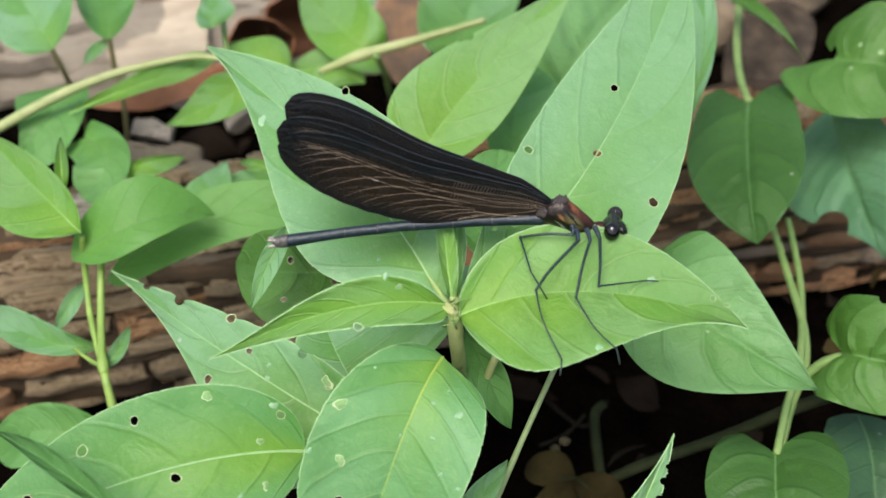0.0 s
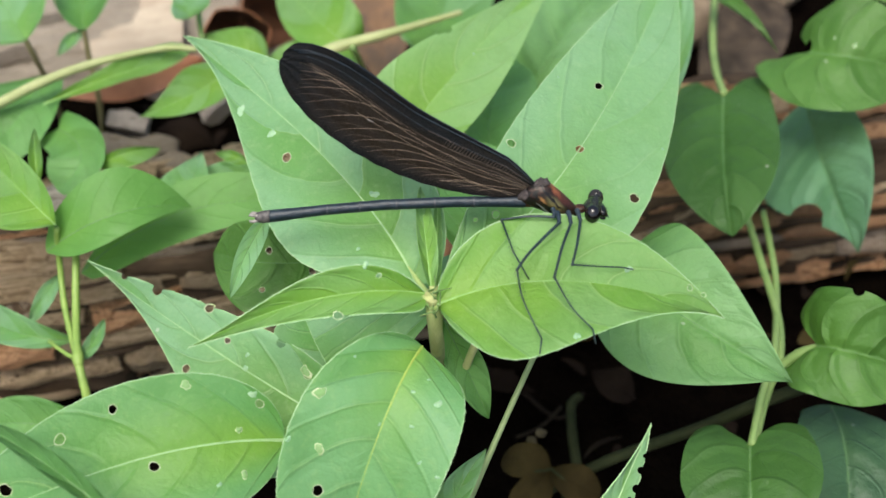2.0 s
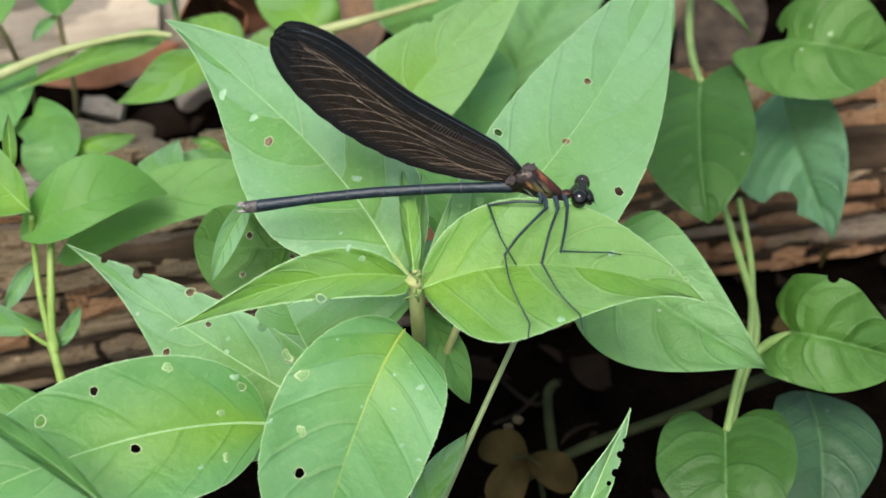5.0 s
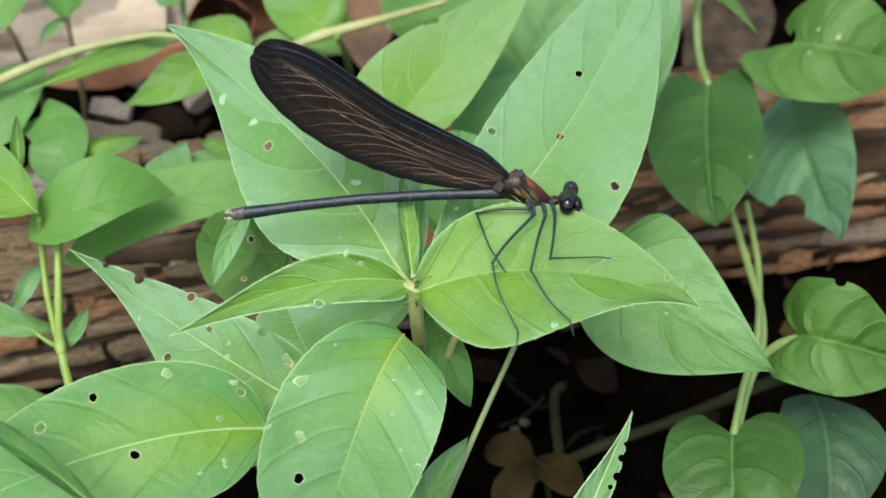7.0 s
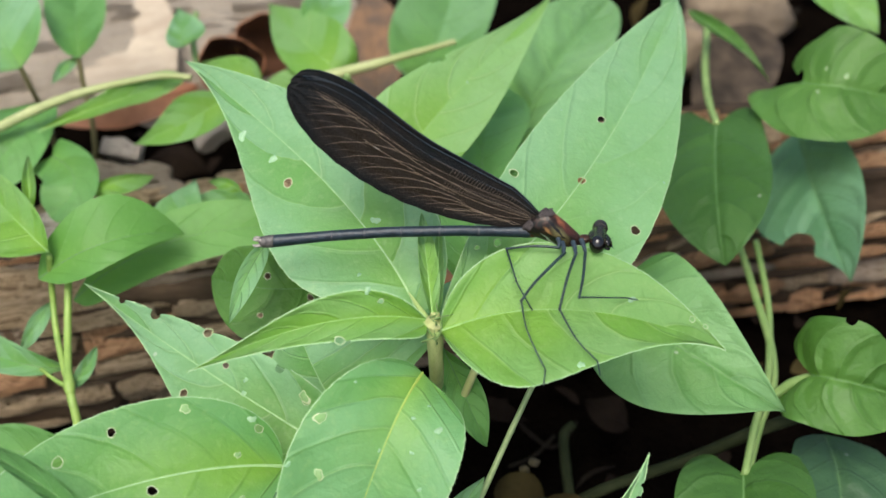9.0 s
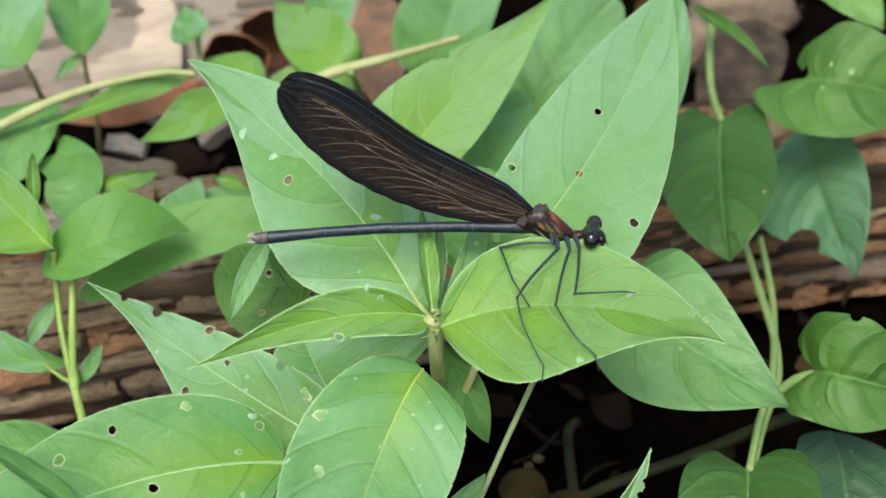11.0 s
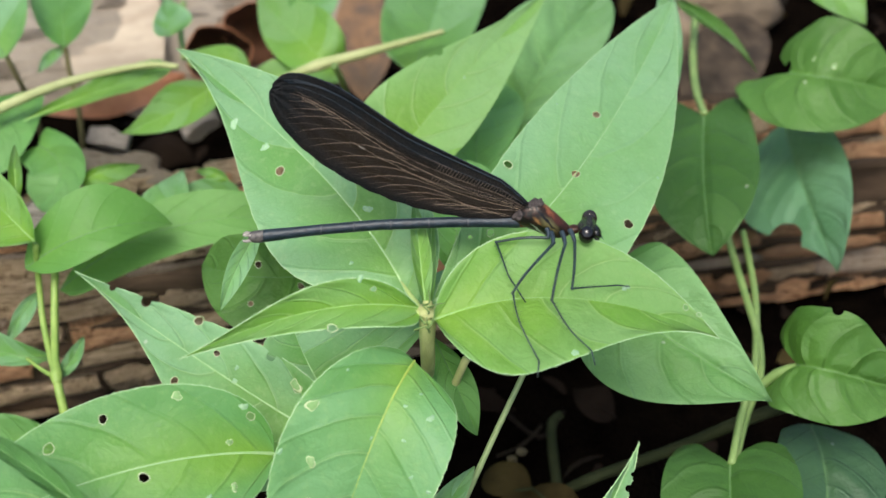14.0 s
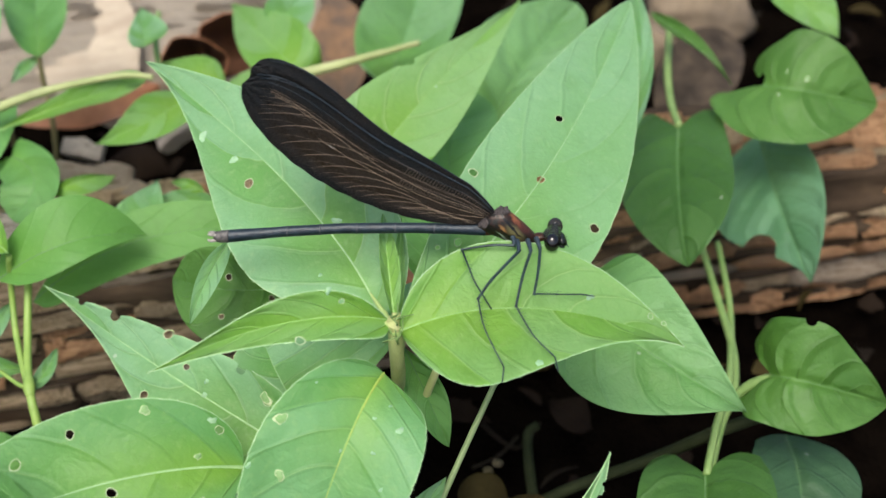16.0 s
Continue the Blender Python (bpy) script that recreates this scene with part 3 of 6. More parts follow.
INSECT_POSE = Matrix(((1, 0, 0, INSECT[0]), (0, EYv[1], EZ[1], INSECT[1]), (0, EYv[2], EZ[2], INSECT[2]), (0, 0, 0, 1)))
MM = 0.001


def blob(stations, sides=20, rings=28):
    """A rounded body: stations of (x, z, half height, half width), in mm, smoothly joined, as bmesh."""
    st = np.array(stations, float)
    tt = np.linspace(0, len(st) - 1, rings)
    bm = bmesh.new()
    loops = []
    for t in tt:
        i = min(int(t), len(st) - 2)
        f = t - i
        p0, p1, p2, p3 = st[max(i - 1, 0)], st[i], st[i + 1], st[min(i + 2, len(st) - 1)]
        x, z, h, w = 0.5 * (2 * p1 + (p2 - p0) * f + (2 * p0 - 5 * p1 + 4 * p2 - p3) * f * f + (3 * p1 - p0 - 3 * p2 + p3) * f ** 3)
        h, w = max(h, 0.05), max(w, 0.05)
        loops.append([bm.verts.new((x * MM, w * MM * math.cos(2 * math.pi * k / sides), (z + h * math.sin(2 * math.pi * k / sides)) * MM)) for k in range(sides)])
    for p, q in zip(loops, loops[1:]):
        for k in range(sides):
            bm.faces.new((p[k], p[(k + 1) % sides], q[(k + 1) % sides], q[k]))
    bm.faces.new(loops[0][::-1])
    bm.faces.new(loops[-1])
    bmesh.ops.recalc_face_normals(bm, faces=bm.faces)
    return bm


def wing_edge(u):
    """Heights of the upper and the lower edge above the wing's axis, in mm, at u along it."""
    rise = min(1, max(0, (u - 0.45) / 0.4))
    top = (2.0 + 1.9 * rise * rise * (3 - 2 * rise)) * min(1, u / 0.14) ** 0.7 * max(0.0, 1 - u ** 14) ** 0.5
    low = 7.6 * (u ** 0.75 * (1 - u) ** 0.6) / (0.5556 ** 0.75 * 0.4444 ** 0.6) * (1 + 0.01 * math.sin(u * 70))
    return top + 0.3, -low - 0.3 * (1 - u)


WING_ANGLE = math.atan2(225, 453 * 1.0)


def wing_point(u, w, y, length):
    """A point of a wing in the insect's axes: u along it, w across from the upper (0) to the lower (1) edge."""
    top, low = wing_edge(u)
    h = top + (low - top) * w
    a = WING_ANGLE + 0.018
    along = u * length
    ripple = 0.05 * math.sin(w * 26) * min(1, u * 3)
    return np.array([-along * math.cos(a) + h * math.sin(a), y + ripple, (along * math.sin(a) + h * math.cos(a)) * 1.03]) * MM


def build_wing(name, y, length, parent, label):
    nu, nv = 60, 20
    verts, uvs = [], []
    for side in (0.02, -0.02):
        for i in range(nu + 1):
            for j in range(nv + 1):
                u, w = (i / nu) ** 0.9, j / nv
                verts.append(wing_point(u, w, y + side, length))
                uvs.append((u, w))
    m, k = nv + 1, (nu + 1) * (nv + 1)
    faces = []
    for i in range(nu):
        for j in range(nv):
            a = i * m + j
            faces.append((a, a + 1, a + m + 1, a + m))
            faces.append((k + a, k + a + m, k + a + m + 1, k + a + 1))
    wing = mesh_object(name, [v.tolist() for v in verts], faces, [WING], uvs=uvs)
    under(wing, parent, label)
    out = -0.05 if y < 0 else 0.05
    # the ribs run along the wing side by side and bow down, one after another, to the tip and the lower edge
    for n in range(29):
        main = n % 2 == 0
        if n < 7:
            u1, w1 = 0.95 - 0.004 * n, 0.3 + 0.085 * n
        else:
            u1, w1 = 0.915 - 0.72 * (n - 7) / 21, 0.9
        reach = (0.42 - 0.24 * n / 28) * (1.0 if main else 0.5)
        top, low = wing_edge(u1)
        h1 = top + (low - top) * w1
        drop = (0.3 + 0.5 * min(1.0, n / 8)) * reach * length / 2.6
        pts = []
        for q in range(13):
            g = q / 12
            u = max(0.06, u1 - reach * (1 - g))
            h = h1 + drop * (1 - g ** 2.6)
            top, low = wing_edge(u)
            pts.append(wing_point(u, min(0.93, max(0.26, (top - h) / (top - low))), y + out, length))
        r = 0.000026 if main else 0.000017
        tube("vein", pts, [r * 0.5] + [r] * 9 + [r * 0.8, r * 0.5, r * 0.2], VEIN if main else VEIN_DIM, wing, sides=5, steps=2)
    # long veins: the leading edge, two behind it, and the stem from which the ribs part
    for path, r, mat in (
        (((0.02, 0.0), (0.3, 0.0), (0.6, 0.0), (0.97, 0.0)), 0.00008, BODY),
        (((0.02, 0.14), (0.3, 0.15), (0.6, 0.12), (0.94, 0.1)), 0.00004, BODY),
        (((0.02, 0.3), (0.25, 0.3), (0.45, 0.27), (0.7, 0.22), (0.93, 0.22)), 0.000024, VEIN_DIM),
        (((0.03, 0.42), (0.2, 0.44), (0.4, 0.36), (0.62, 0.31), (0.9, 0.3)), 0.000026, VEIN),
        (((0.03, 0.52), (0.15, 0.56), (0.3, 0.52), (0.5, 0.46), (0.7, 0.48)), 0.000026, VEIN),
        (((0.03, 0.6), (0.12, 0.7), (0.22, 0.74), (0.33, 0.86)), 0.000024, VEIN),
    ):
        us = np.linspace(path[0][0], path[-1][0], 24)
        tube("vein", [wing_point(u, float(np.interp(u, [p[0] for p in path], [p[1] for p in path])), y + out, length) for u in us], r, mat, wing, sides=5, steps=1)
    if name == "hindwing" and y < 0:
        tube("speck", [wing_point(0.635, 0.46, y + 2 * out, length), wing_point(0.65, 0.475, y + 2 * out, length), wing_point(0.658, 0.46, y + 2 * out, length)], [0.00005, 0.00009, 0.00005], CLASPER, wing, "tiny pale fleck", sides=5, steps=2)
    # the two rows of short cross veins near the hinge, each between two long ones
    for wa, wb in ((0.15, 0.28), (0.37, 0.48)):
        for n in range(26):
            u = 0.07 + 0.3 * n / 25
            tube("cross_vein", [wing_point(u, wa, y + out, length), wing_point(u + 0.005, wb, y + out, length)], 0.00003, VEIN_DIM, wing, sides=4, steps=1)
        for w in (wa, wb):
            tube("vein", [wing_point(0.03 + 0.42 * q / 6, w, y + out, length) for q in range(7)], 0.000035, VEIN_DIM, wing, sides=5, steps=2)
    return wing


def build_damselfly():
    fly = thing("damselfly", (0, 0, 0), "black damselfly with dark brown veined wings on a leaf", "damselfly")
    fly.matrix_world = INSECT_POSE
    thorax = part("thorax", blob([(-3.1, -1.2, 0.2, 0.2), (-2.5, -1.0, 1.1, 0.9), (-1.2, -0.6, 1.9, 1.5), (0.9, -0.7, 2.6, 1.9), (2.8, -1.9, 2.6, 1.95), (4.6, -3.0, 2.1, 1.6), (5.9, -3.5, 1.3, 1.1), (6.5, -3.5, 0.4, 0.4)], 28, 40), THORAX, fly, "dark copper and green metallic thorax")
    for st in ([(-0.9, 0.9, 0.3, 0.4), (-0.4, 1.15, 0.55, 1.0), (0.5, 1.45, 0.7, 1.2), (1.4, 1.5, 0.55, 1.0), (1.9, 1.4, 0.2, 0.3)], [(-3.2, -0.9, 0.3, 0.5), (-2.6, -0.6, 0.9, 1.2), (-1.8, -0.3, 0.95, 1.4), (-1.0, 0.0, 0.4, 0.8)]):
        bm = blob(st, 20, 22)
        for v in bm.verts:
            v.co += Vector(v.co).normalized() * 0.00035 * noise.noise(v.co * 2200)
        part("wing_root", bm, FUZZ, thorax, "fuzzy grey-brown wing root")
    part("neck", blob([(5.8, -3.2, 0.7, 0.8), (6.7, -3.0, 0.75, 1.0), (7.5, -2.9, 0.6, 0.9)], 12, 10), NECK, fly, "copper-brown neck")
    head = part("head", blob([(7.4, -2.7, 0.4, 0.8), (8.0, -2.6, 0.75, 2.0), (8.8, -2.5, 0.8, 2.9), (9.5, -2.6, 0.8, 2.7), (10.2, -2.95, 0.8, 1.4), (10.8, -3.3, 0.4, 0.7)], 22, 26), BROW, fly, "dark bronze head")
    for y, x, z, mat in ((-2.45, 8.55, -2.85, EYE_M), (2.95, 9.65, -2.35, EYE_BROWN)):
        bm = bmesh.new()
        bmesh.ops.create_uvsphere(bm, u_segments=28, v_segments=18, radius=1.3 * MM)
        bmesh.ops.scale(bm, vec=(0.98, 0.95, 1.14), verts=bm.verts)
        bmesh.ops.translate(bm, vec=(x * MM, y * MM, z * MM), verts=bm.verts)
        part("eye", bm, mat, head, "round glossy black eye" if y < 0 else "round glossy dark brown eye")
        s = -1 if y < 0 else 1
        tube("antenna", [np.array(p) * MM for p in ((10.4, s * 0.8, -3.0), (11.0, s * 1.0, -3.5), (11.5, s * 1.1, -4.3))], [0.00013, 0.00008, 0.00004], LEG, head, sides=5)
    tube("brow", [np.array(p) * MM for p in ((8.6, -2.2, -2.75), (8.9, -1.0, -2.5), (9.3, 0.8, -2.35), (9.6, 2.7, -2.3))], [0.00105, 0.00098, 0.00098, 0.00105], BROW, head, "dark bronze brow between the eyes", sides=16, steps=5)
    part("face", blob([(9.6, -3.0, 0.8, 1.5), (10.3, -3.2, 1.0, 1.9), (10.9, -3.5, 0.85, 1.5), (11.25, -3.8, 0.35, 0.7)], 18, 16), FACE, head, "glossy black face")
    for dx, dy, dz in ((10.6, -0.7, -4.15), (10.4, 0.6, -4.1), (11.0, -0.2, -3.9)):
        part("jaw", blob([(dx - 0.6, dz, 0.3, 0.45), (dx, dz - 0.05, 0.38, 0.5), (dx + 0.3, dz - 0.2, 0.15, 0.25)], 10, 8), EYE_M, head).location = (0, dy * MM, 0)
    # fine hairs on the face
    rng = random.Random(4)
    for n in range(9):
        a = rng.uniform(-1.2, 1.2)
        p = np.array((10.9 + 0.2 * math.cos(a), rng.uniform(-1, 0.6), -3.6 + 0.5 * math.sin(a)))
        tube("hair", [p * MM, (p + np.array((0.35, rng.uniform(-0.2, 0.2), 0.3 * math.sin(a)))) * MM], [0.00004, 0.00001], LEG, head, sides=3, steps=1)
    part("first_segment", blob([(-3.6, -1.78, 0.8, 0.8), (-2.4, -1.75, 0.92, 0.9), (-1.2, -1.7, 0.96, 0.95), (0.2, -1.6, 0.9, 0.9)], 16, 14), NECK, fly, "coppery first ring of the abdomen")
    # the abdomen bends at its root and carries its own rings and tip
    abdomen = thing_part("abdomen", fly, (-1.9, 0, -1.75))
    stations = []
    path = [(0, 0), (-11.3, -0.1), (-23.0, -0.65), (-31.8, -1.5), (-41.0, -2.65)]
    xs = np.linspace(0, -41.0, 80)
    zz = np.interp(-xs, [-p[0] for p in path], [p[1] for p in path])
    knots = [2.2, 8.2, 14.4, 20.5, 26.3, 31.5, 35.4, 38.1]
    for x, z in zip(xs, zz):
        r = 0.86 + 0.12 * math.exp(-(x / 3.0) ** 2) + 0.16 * math.exp(-((x + 40.4) / 4.0) ** 2)
        r += sum(0.014 * math.exp(-((-x - k) / 0.35) ** 2) for k in knots)
        stations.append((x, z, r, r * 0.95))
    bm = blob(stations, 16, 160)
    me = bpy.data.meshes.new("abdomen")
    bm.to_mesh(me)
    bm.free()
    me.materials.append(BODY)
    me.polygons.foreach_set("use_smooth", np.ones(len(me.polygons), dtype=bool))
    abdomen.data = me
    for k in knots:
        z = float(np.interp(k, -xs, zz))
        part("ring", blob([(-k - 0.16, z, 0.88, 0.84), (-k, z, 0.895, 0.855), (-k + 0.16, z, 0.88, 0.84)], 16, 6), RING, abdomen, "pale joint ring")
    part("tail_tip", blob([(-40.7, -2.62, 1.05, 1.0), (-42.0, -2.75, 1.0, 0.9), (-42.8, -2.8, 0.8, 0.8), (-43.1, -2.8, 0.5, 0.5)], 14, 10), TAIL, abdomen, "dark greyish tail tip")
    for dz, dy in ((0.55, -0.4), (-0.5, -0.45), (0.5, 0.4)):
        tube("clasper", [np.array(p) * MM for p in ((-42.6, dy, -2.8 + dz * 0.7), (-43.5, dy * 1.3, -2.8 + dz), (-44.0, dy * 0.9, -2.8 + dz * 0.8))], [0.0003, 0.00026, 0.0001], CLASPER, abdomen, sides=6)
    # four wings, folded together over the back
    wings = []
    for name, y, ln in (("hindwing", -0.42, 43.7), ("forewing", -0.2, 44.4), ("hindwing", 0.42, 43.7), ("forewing", 0.2, 44.4)):
        w = build_wing(name, y, ln, fly, "dark brown veined wing")
        w.location = (-0.3 * MM, 0, 0.3 * MM)
        wings.append(w)
    # legs: hip, knee, ankle, foot
    legs = []
    legs.append(build_leg(fly, [(2.65, -3.62, -2.91), (-1.49, -3.26, -2.78), (-5.77, -2.53, -3.58)], [(-5.77, -2.53, -3.58), (-4.37, -8.59, -6.36), (-1.96, -9.74, -10.65)]))
    legs.append(build_leg(fly, [(3.26, -4.72, -3.21), (-1.70, -9.81, -5.70), (-4.06, -12.46, -7.58)], [(-4.06, -12.46, -7.58), (-3.19, -14.19, -11.80), (-0.73, -18.66, -16.07), (-1.14, -20.39, -17.80)]))
    legs.append(build_leg(fly, [(4.99, -4.98, -3.09), (3.09, -9.26, -5.28), (1.48, -13.21, -8.55)], [(1.48, -13.21, -8.55), (3.91, -15.55, -12.54), (6.96, -17.15, -15.55), (7.14, -19.17, -16.95)]))
    legs.append(build_leg(fly, [(6.45, -4.38, -2.87), (5.33, -8.45, -4.99), (4.03, -11.83, -7.03)], [(4.03, -11.83, -7.03), (8.31, -9.33, -8.90), (12.18, -8.34, -9.87), (14.21, -8.01, -10.62)]))
    return fly, abdomen, wings, legs


def thing_part(name, parent, at):
    ob = new(name, bpy.data.meshes.new(name))
    ob.parent = parent
    ob.location = [c * MM for c in at]
    return ob


def build_leg(fly, thigh, shank):
    """thigh: hip to knee; shank: knee to ankle, then the foot's end (mm)."""
    T, P = [np.array(p) * MM for p in thigh], [np.array(p) * MM for p in shank]
    root = T[0] + np.array([-0.0003, -T[0][1] * 0.42, 0.0008])
    k = len(T) - 2
    femur = tube("leg", T, [0.00026] + [0.00023] * k + [0.0002], LEG, fly, "thin bluish black bristly leg", sides=8, steps=6)
    tube("hip", [root, root * 0.45 + T[0] * 0.55, T[0] + unit(T[1] - T[0]) * 0.0004], [0.00044, 0.00036, 0.00028], COXA, femur, "bluish hip joint", sides=9)
    bm = bmesh.new()
    bmesh.ops.create_uvsphere(bm, u_segments=8, v_segments=6, radius=0.00026)
    bmesh.ops.translate(bm, vec=P[0], verts=bm.verts)
    part("knee", bm, LEG, femur)
    tube("shin", P[:-1], [0.00016] + [0.00012] * (len(P) - 2), LEG, femur, sides=7)
    tube("foot", P[-2:], [0.00013, 0.0001], LEG, femur, sides=6)
    rng = random.Random(5)
    ax = unit(P[1] - P[0])
    for n in range(16):
        p = P[0] + (P[1] - P[0]) * (n + 0.5) / 16
        d = unit(np.cross(ax, [0, 1, 0])) * (1 if n % 2 else -1)
        tube("bristle", [p, p + (d * 0.6 + ax * 0.4) * MM], [0.00004, 0.000015], LEG, femur, sides=3, steps=1)
    return femur, Vector(T[0]), Vector(P[-1])


RING = metal("joint_ring", (0.035, 0.038, 0.045), (0.025, 0.028, 0.034), 0.5, 0.0)
fly, abdomen, wings, legs = build_damselfly()



# ---- plants ----
plant_at = (0.0004, -0.0122, 0.0000)
plant = thing("herb", plant_at, "bright green herb with pointed oval leaves, some bitten", "plant")
vine_at = (0.0681, 0.0133, 0.0400)
vine = thing("vine", vine_at, "creeping vine with heart-shaped green leaves", "vine")
left_at = (-0.0814, 0.0304, -0.0000)
left = thing("seedling", left_at, "young light green plant in front of the log", "plant")
top_at = (-0.0963, 0.1219, 0.0150)
top = thing("weed", top_at, "small round-leaved weed behind the log", "plant")
creep_at = (-0.0319, 0.1564, 0.0150)
creep = thing("ground_creeper", creep_at, "light green creeping plant with rounded leaves", "plant")
back_at = (0.0179, 0.1043, 0.0200)
back = thing("herb", back_at, "herb with long pointed green leaves, standing behind", "plant")
clover_at = (0.0310, 0.0138, 0.0010)
clover = thing("dead_clover", clover_at, "withered brown three-part clover leaf on dark soil", "plant")
soil_stalk_at = (0.0335, 0.0168, 0.0080)
soil_stalk = thing("stalk", soil_stalk_at, "grey-green stalk rising from the soil, dimmed in colour as shaded", "stalk")
twig_at = (0.0205, 0.0466, 0.0060)
twig = thing("twig", twig_at, "thin twig on the soil, shade in its dark colour", "twig")
twig2_at = (0.0260, 0.0344, 0.0060)
twig2 = thing("twig", twig2_at, "thin twig on the soil, shade in its dark colour", "twig")
dry2_at = (-0.0130, 0.1337, 0.0500)
dry2 = thing("dry_stalk", dry2_at, "pale flattened dry grass stalk", "stalk")
dry_at = (-0.1013, 0.1910, 0.0000)
dry = thing("dry_stalk", dry_at, "pale yellowish dry grass stalk", "stalk")
leaf_B = blade("leaf", dict(base=(-0.0020, -0.0063, 0.0970), mid=(-0.0167, 0.0147, 0.1060), tip=(-0.0477, 0.0506, 0.1080), normal=(0, -0.6, 0.8), wl=0.0153, wr=0.0118, a=1.35, b=1.90, a2=0.71, b2=0.93, fold=0.06, teeth=0.009), LEAF, plant, plant_at, seed=1, nu=90, nv=36, marks=[(0.588, -0.350, 0.00087, "hole"), (0.738, -0.675, 0.00088, "scar"), (0.650, -0.325, 0.00075, "scar"), (0.388, 0.150, 0.00068, "scar"), (0.650, 1.000, 0.00078, "hole"), (0.287, -0.400, 0.00034, "scar")])
leaf_A = blade("leaf", dict(base=(0.0015, -0.0048, 0.0970), mid=(0.0251, 0.0180, 0.1060), tip=(0.0492, 0.0735, 0.1102), normal=(0, -0.6, 0.8), wl=0.0121, wr=0.0154, a=0.92, b=0.83, a2=0.62, b2=0.98, fold=0.05, teeth=0.009), LEAF_SMOOTH, plant, plant_at, seed=2, nu=90, nv=36, marks=[(0.637, -0.225, 0.00079, "hole"), (0.512, 0.000, 0.00079, "hole"), (0.438, -0.850, 0.00079, "hole"), (0.487, 0.825, 0.00088, "hole"), (0.613, -0.850, 0.00021, "scar"), (0.237, -0.700, 0.00039, "hole"), (0.287, -0.400, 0.00069, "hole"), (0.588, 0.925, 0.00027, "scar")])
leaf_G = blade("leaf", dict(base=(0.0010, -0.0144, 0.1030), mid=(0.0225, -0.0128, 0.1065), tip=(0.0470, -0.0145, 0.0990), normal=(0, -0.35, 0.93), wl=0.0110, wr=0.0130, a=0.74, b=1.11, a2=0.72, b2=1.72, fold=0.07, curl=0.05, teeth=0.009), LEAF_BRIGHT, plant, plant_at, seed=3, nu=90, nv=36, marks=[(0.838, -0.725, 0.00048, "hole"), (0.887, -1.000, 0.00040, "hole"), (0.650, -0.325, 0.00055, "scar"), (0.500, 0.900, 0.00057, "scar")])
blade("leaf", dict(base=(-0.0008, -0.0120, 0.1030), mid=(-0.0176, -0.0169, 0.1070), tip=(-0.0379, -0.0208, 0.1000), normal=(0, -0.55, 0.8), wl=0.0038, wr=0.0041, a=0.27, b=0.95, a2=1.11, b2=2.12, fold=0.3, teeth=0.008, wave=0.06), LEAF_BRIGHT, plant, plant_at, seed=4, nu=90, nv=36, marks=[(0.263, 0.575, 0.00043, "hole"), (0.438, -0.950, 0.00069, "hole"), (0.312, 0.975, 0.00048, "scar")])
leaf_C = blade("leaf", dict(base=(-0.0236, -0.0265, 0.0840), mid=(-0.0456, -0.0347, 0.0900), tip=(-0.0761, -0.0408, 0.0780), normal=(0, -0.5, 0.85), wl=0.0112, wr=0.0118, a=0.61, b=1.00, a2=0.51, b2=0.68, fold=0.06, curl=0.06, teeth=0.009), LEAF_FRONT, plant, plant_at, seed=5, nu=90, nv=36, marks=[(0.512, 0.700, 0.00069, "hole"), (0.637, 0.600, 0.00086, "hole"), (0.450, -0.125, 0.00077, "hole"), (0.125, 0.725, 0.00069, "hole"), (0.787, 0.300, 0.00103, "hole"), (0.338, 0.825, 0.00078, "ring"), (0.200, 0.150, 0.00054, "ring"), (0.200, -0.550, 0.00060, "ring"), (0.287, -0.575, 0.00036, "scar"), (0.150, 0.850, 0.00060, "scar")])
blade("leaf", dict(base=(-0.0015, -0.0153, 0.0940), mid=(-0.0076, -0.0295, 0.0920), tip=(-0.0147, -0.0424, 0.0740), normal=(0, -0.75, 0.65), wl=0.0118, wr=0.0134, a=0.30, b=0.27, a2=0.62, b2=0.36, fold=0.1, curl=0.02, teeth=0.009), LEAF_FRONT, plant, plant_at, rib=RIB_YELLOW, seed=6, nu=90, nv=36, marks=[(0.475, 0.825, 0.00098, "ring"), (0.637, 0.550, 0.00079, "ring"), (0.325, -0.575, 0.00061, "scar"), (0.637, 0.950, 0.00043, "scar"), (0.762, 0.450, 0.00087, "hole"), (0.463, -0.325, 0.00031, "scar"), (0.575, -0.600, 0.00031, "scar"), (0.325, -0.175, 0.00031, "scar"), (0.225, -0.325, 0.00024, "scar"), (0.500, 0.025, 0.00024, "scar"), (0.600, -0.900, 0.00031, "scar"), (0.312, 0.775, 0.00024, "scar")])
blade("leaf", dict(base=(-0.0136, -0.0207, 0.0780), mid=(-0.0382, -0.0055, 0.0820), tip=(-0.0654, 0.0183, 0.0800), normal=(0, -0.6, 0.8), wl=0.0141, wr=0.0079, a=0.79, b=2.59, a2=0.51, b2=1.18, fold=0.05, teeth=0.009), LEAF, plant, plant_at, seed=7, nu=90, nv=36, marks=[(0.562, 0.900, 0.00088, "hole"), (0.825, 0.900, 0.00079, "bite"), (0.350, 0.900, 0.00088, "bite"), (0.475, 0.325, 0.00059, "hole"), (0.525, -0.675, 0.00079, "hole"), (0.713, 0.825, 0.00108, "bite"), (0.400, 0.000, 0.00062, "scar"), (0.250, 0.650, 0.00089, "ring"), (0.237, 0.600, 0.00069, "hole"), (0.412, 0.275, 0.00041, "scar")])
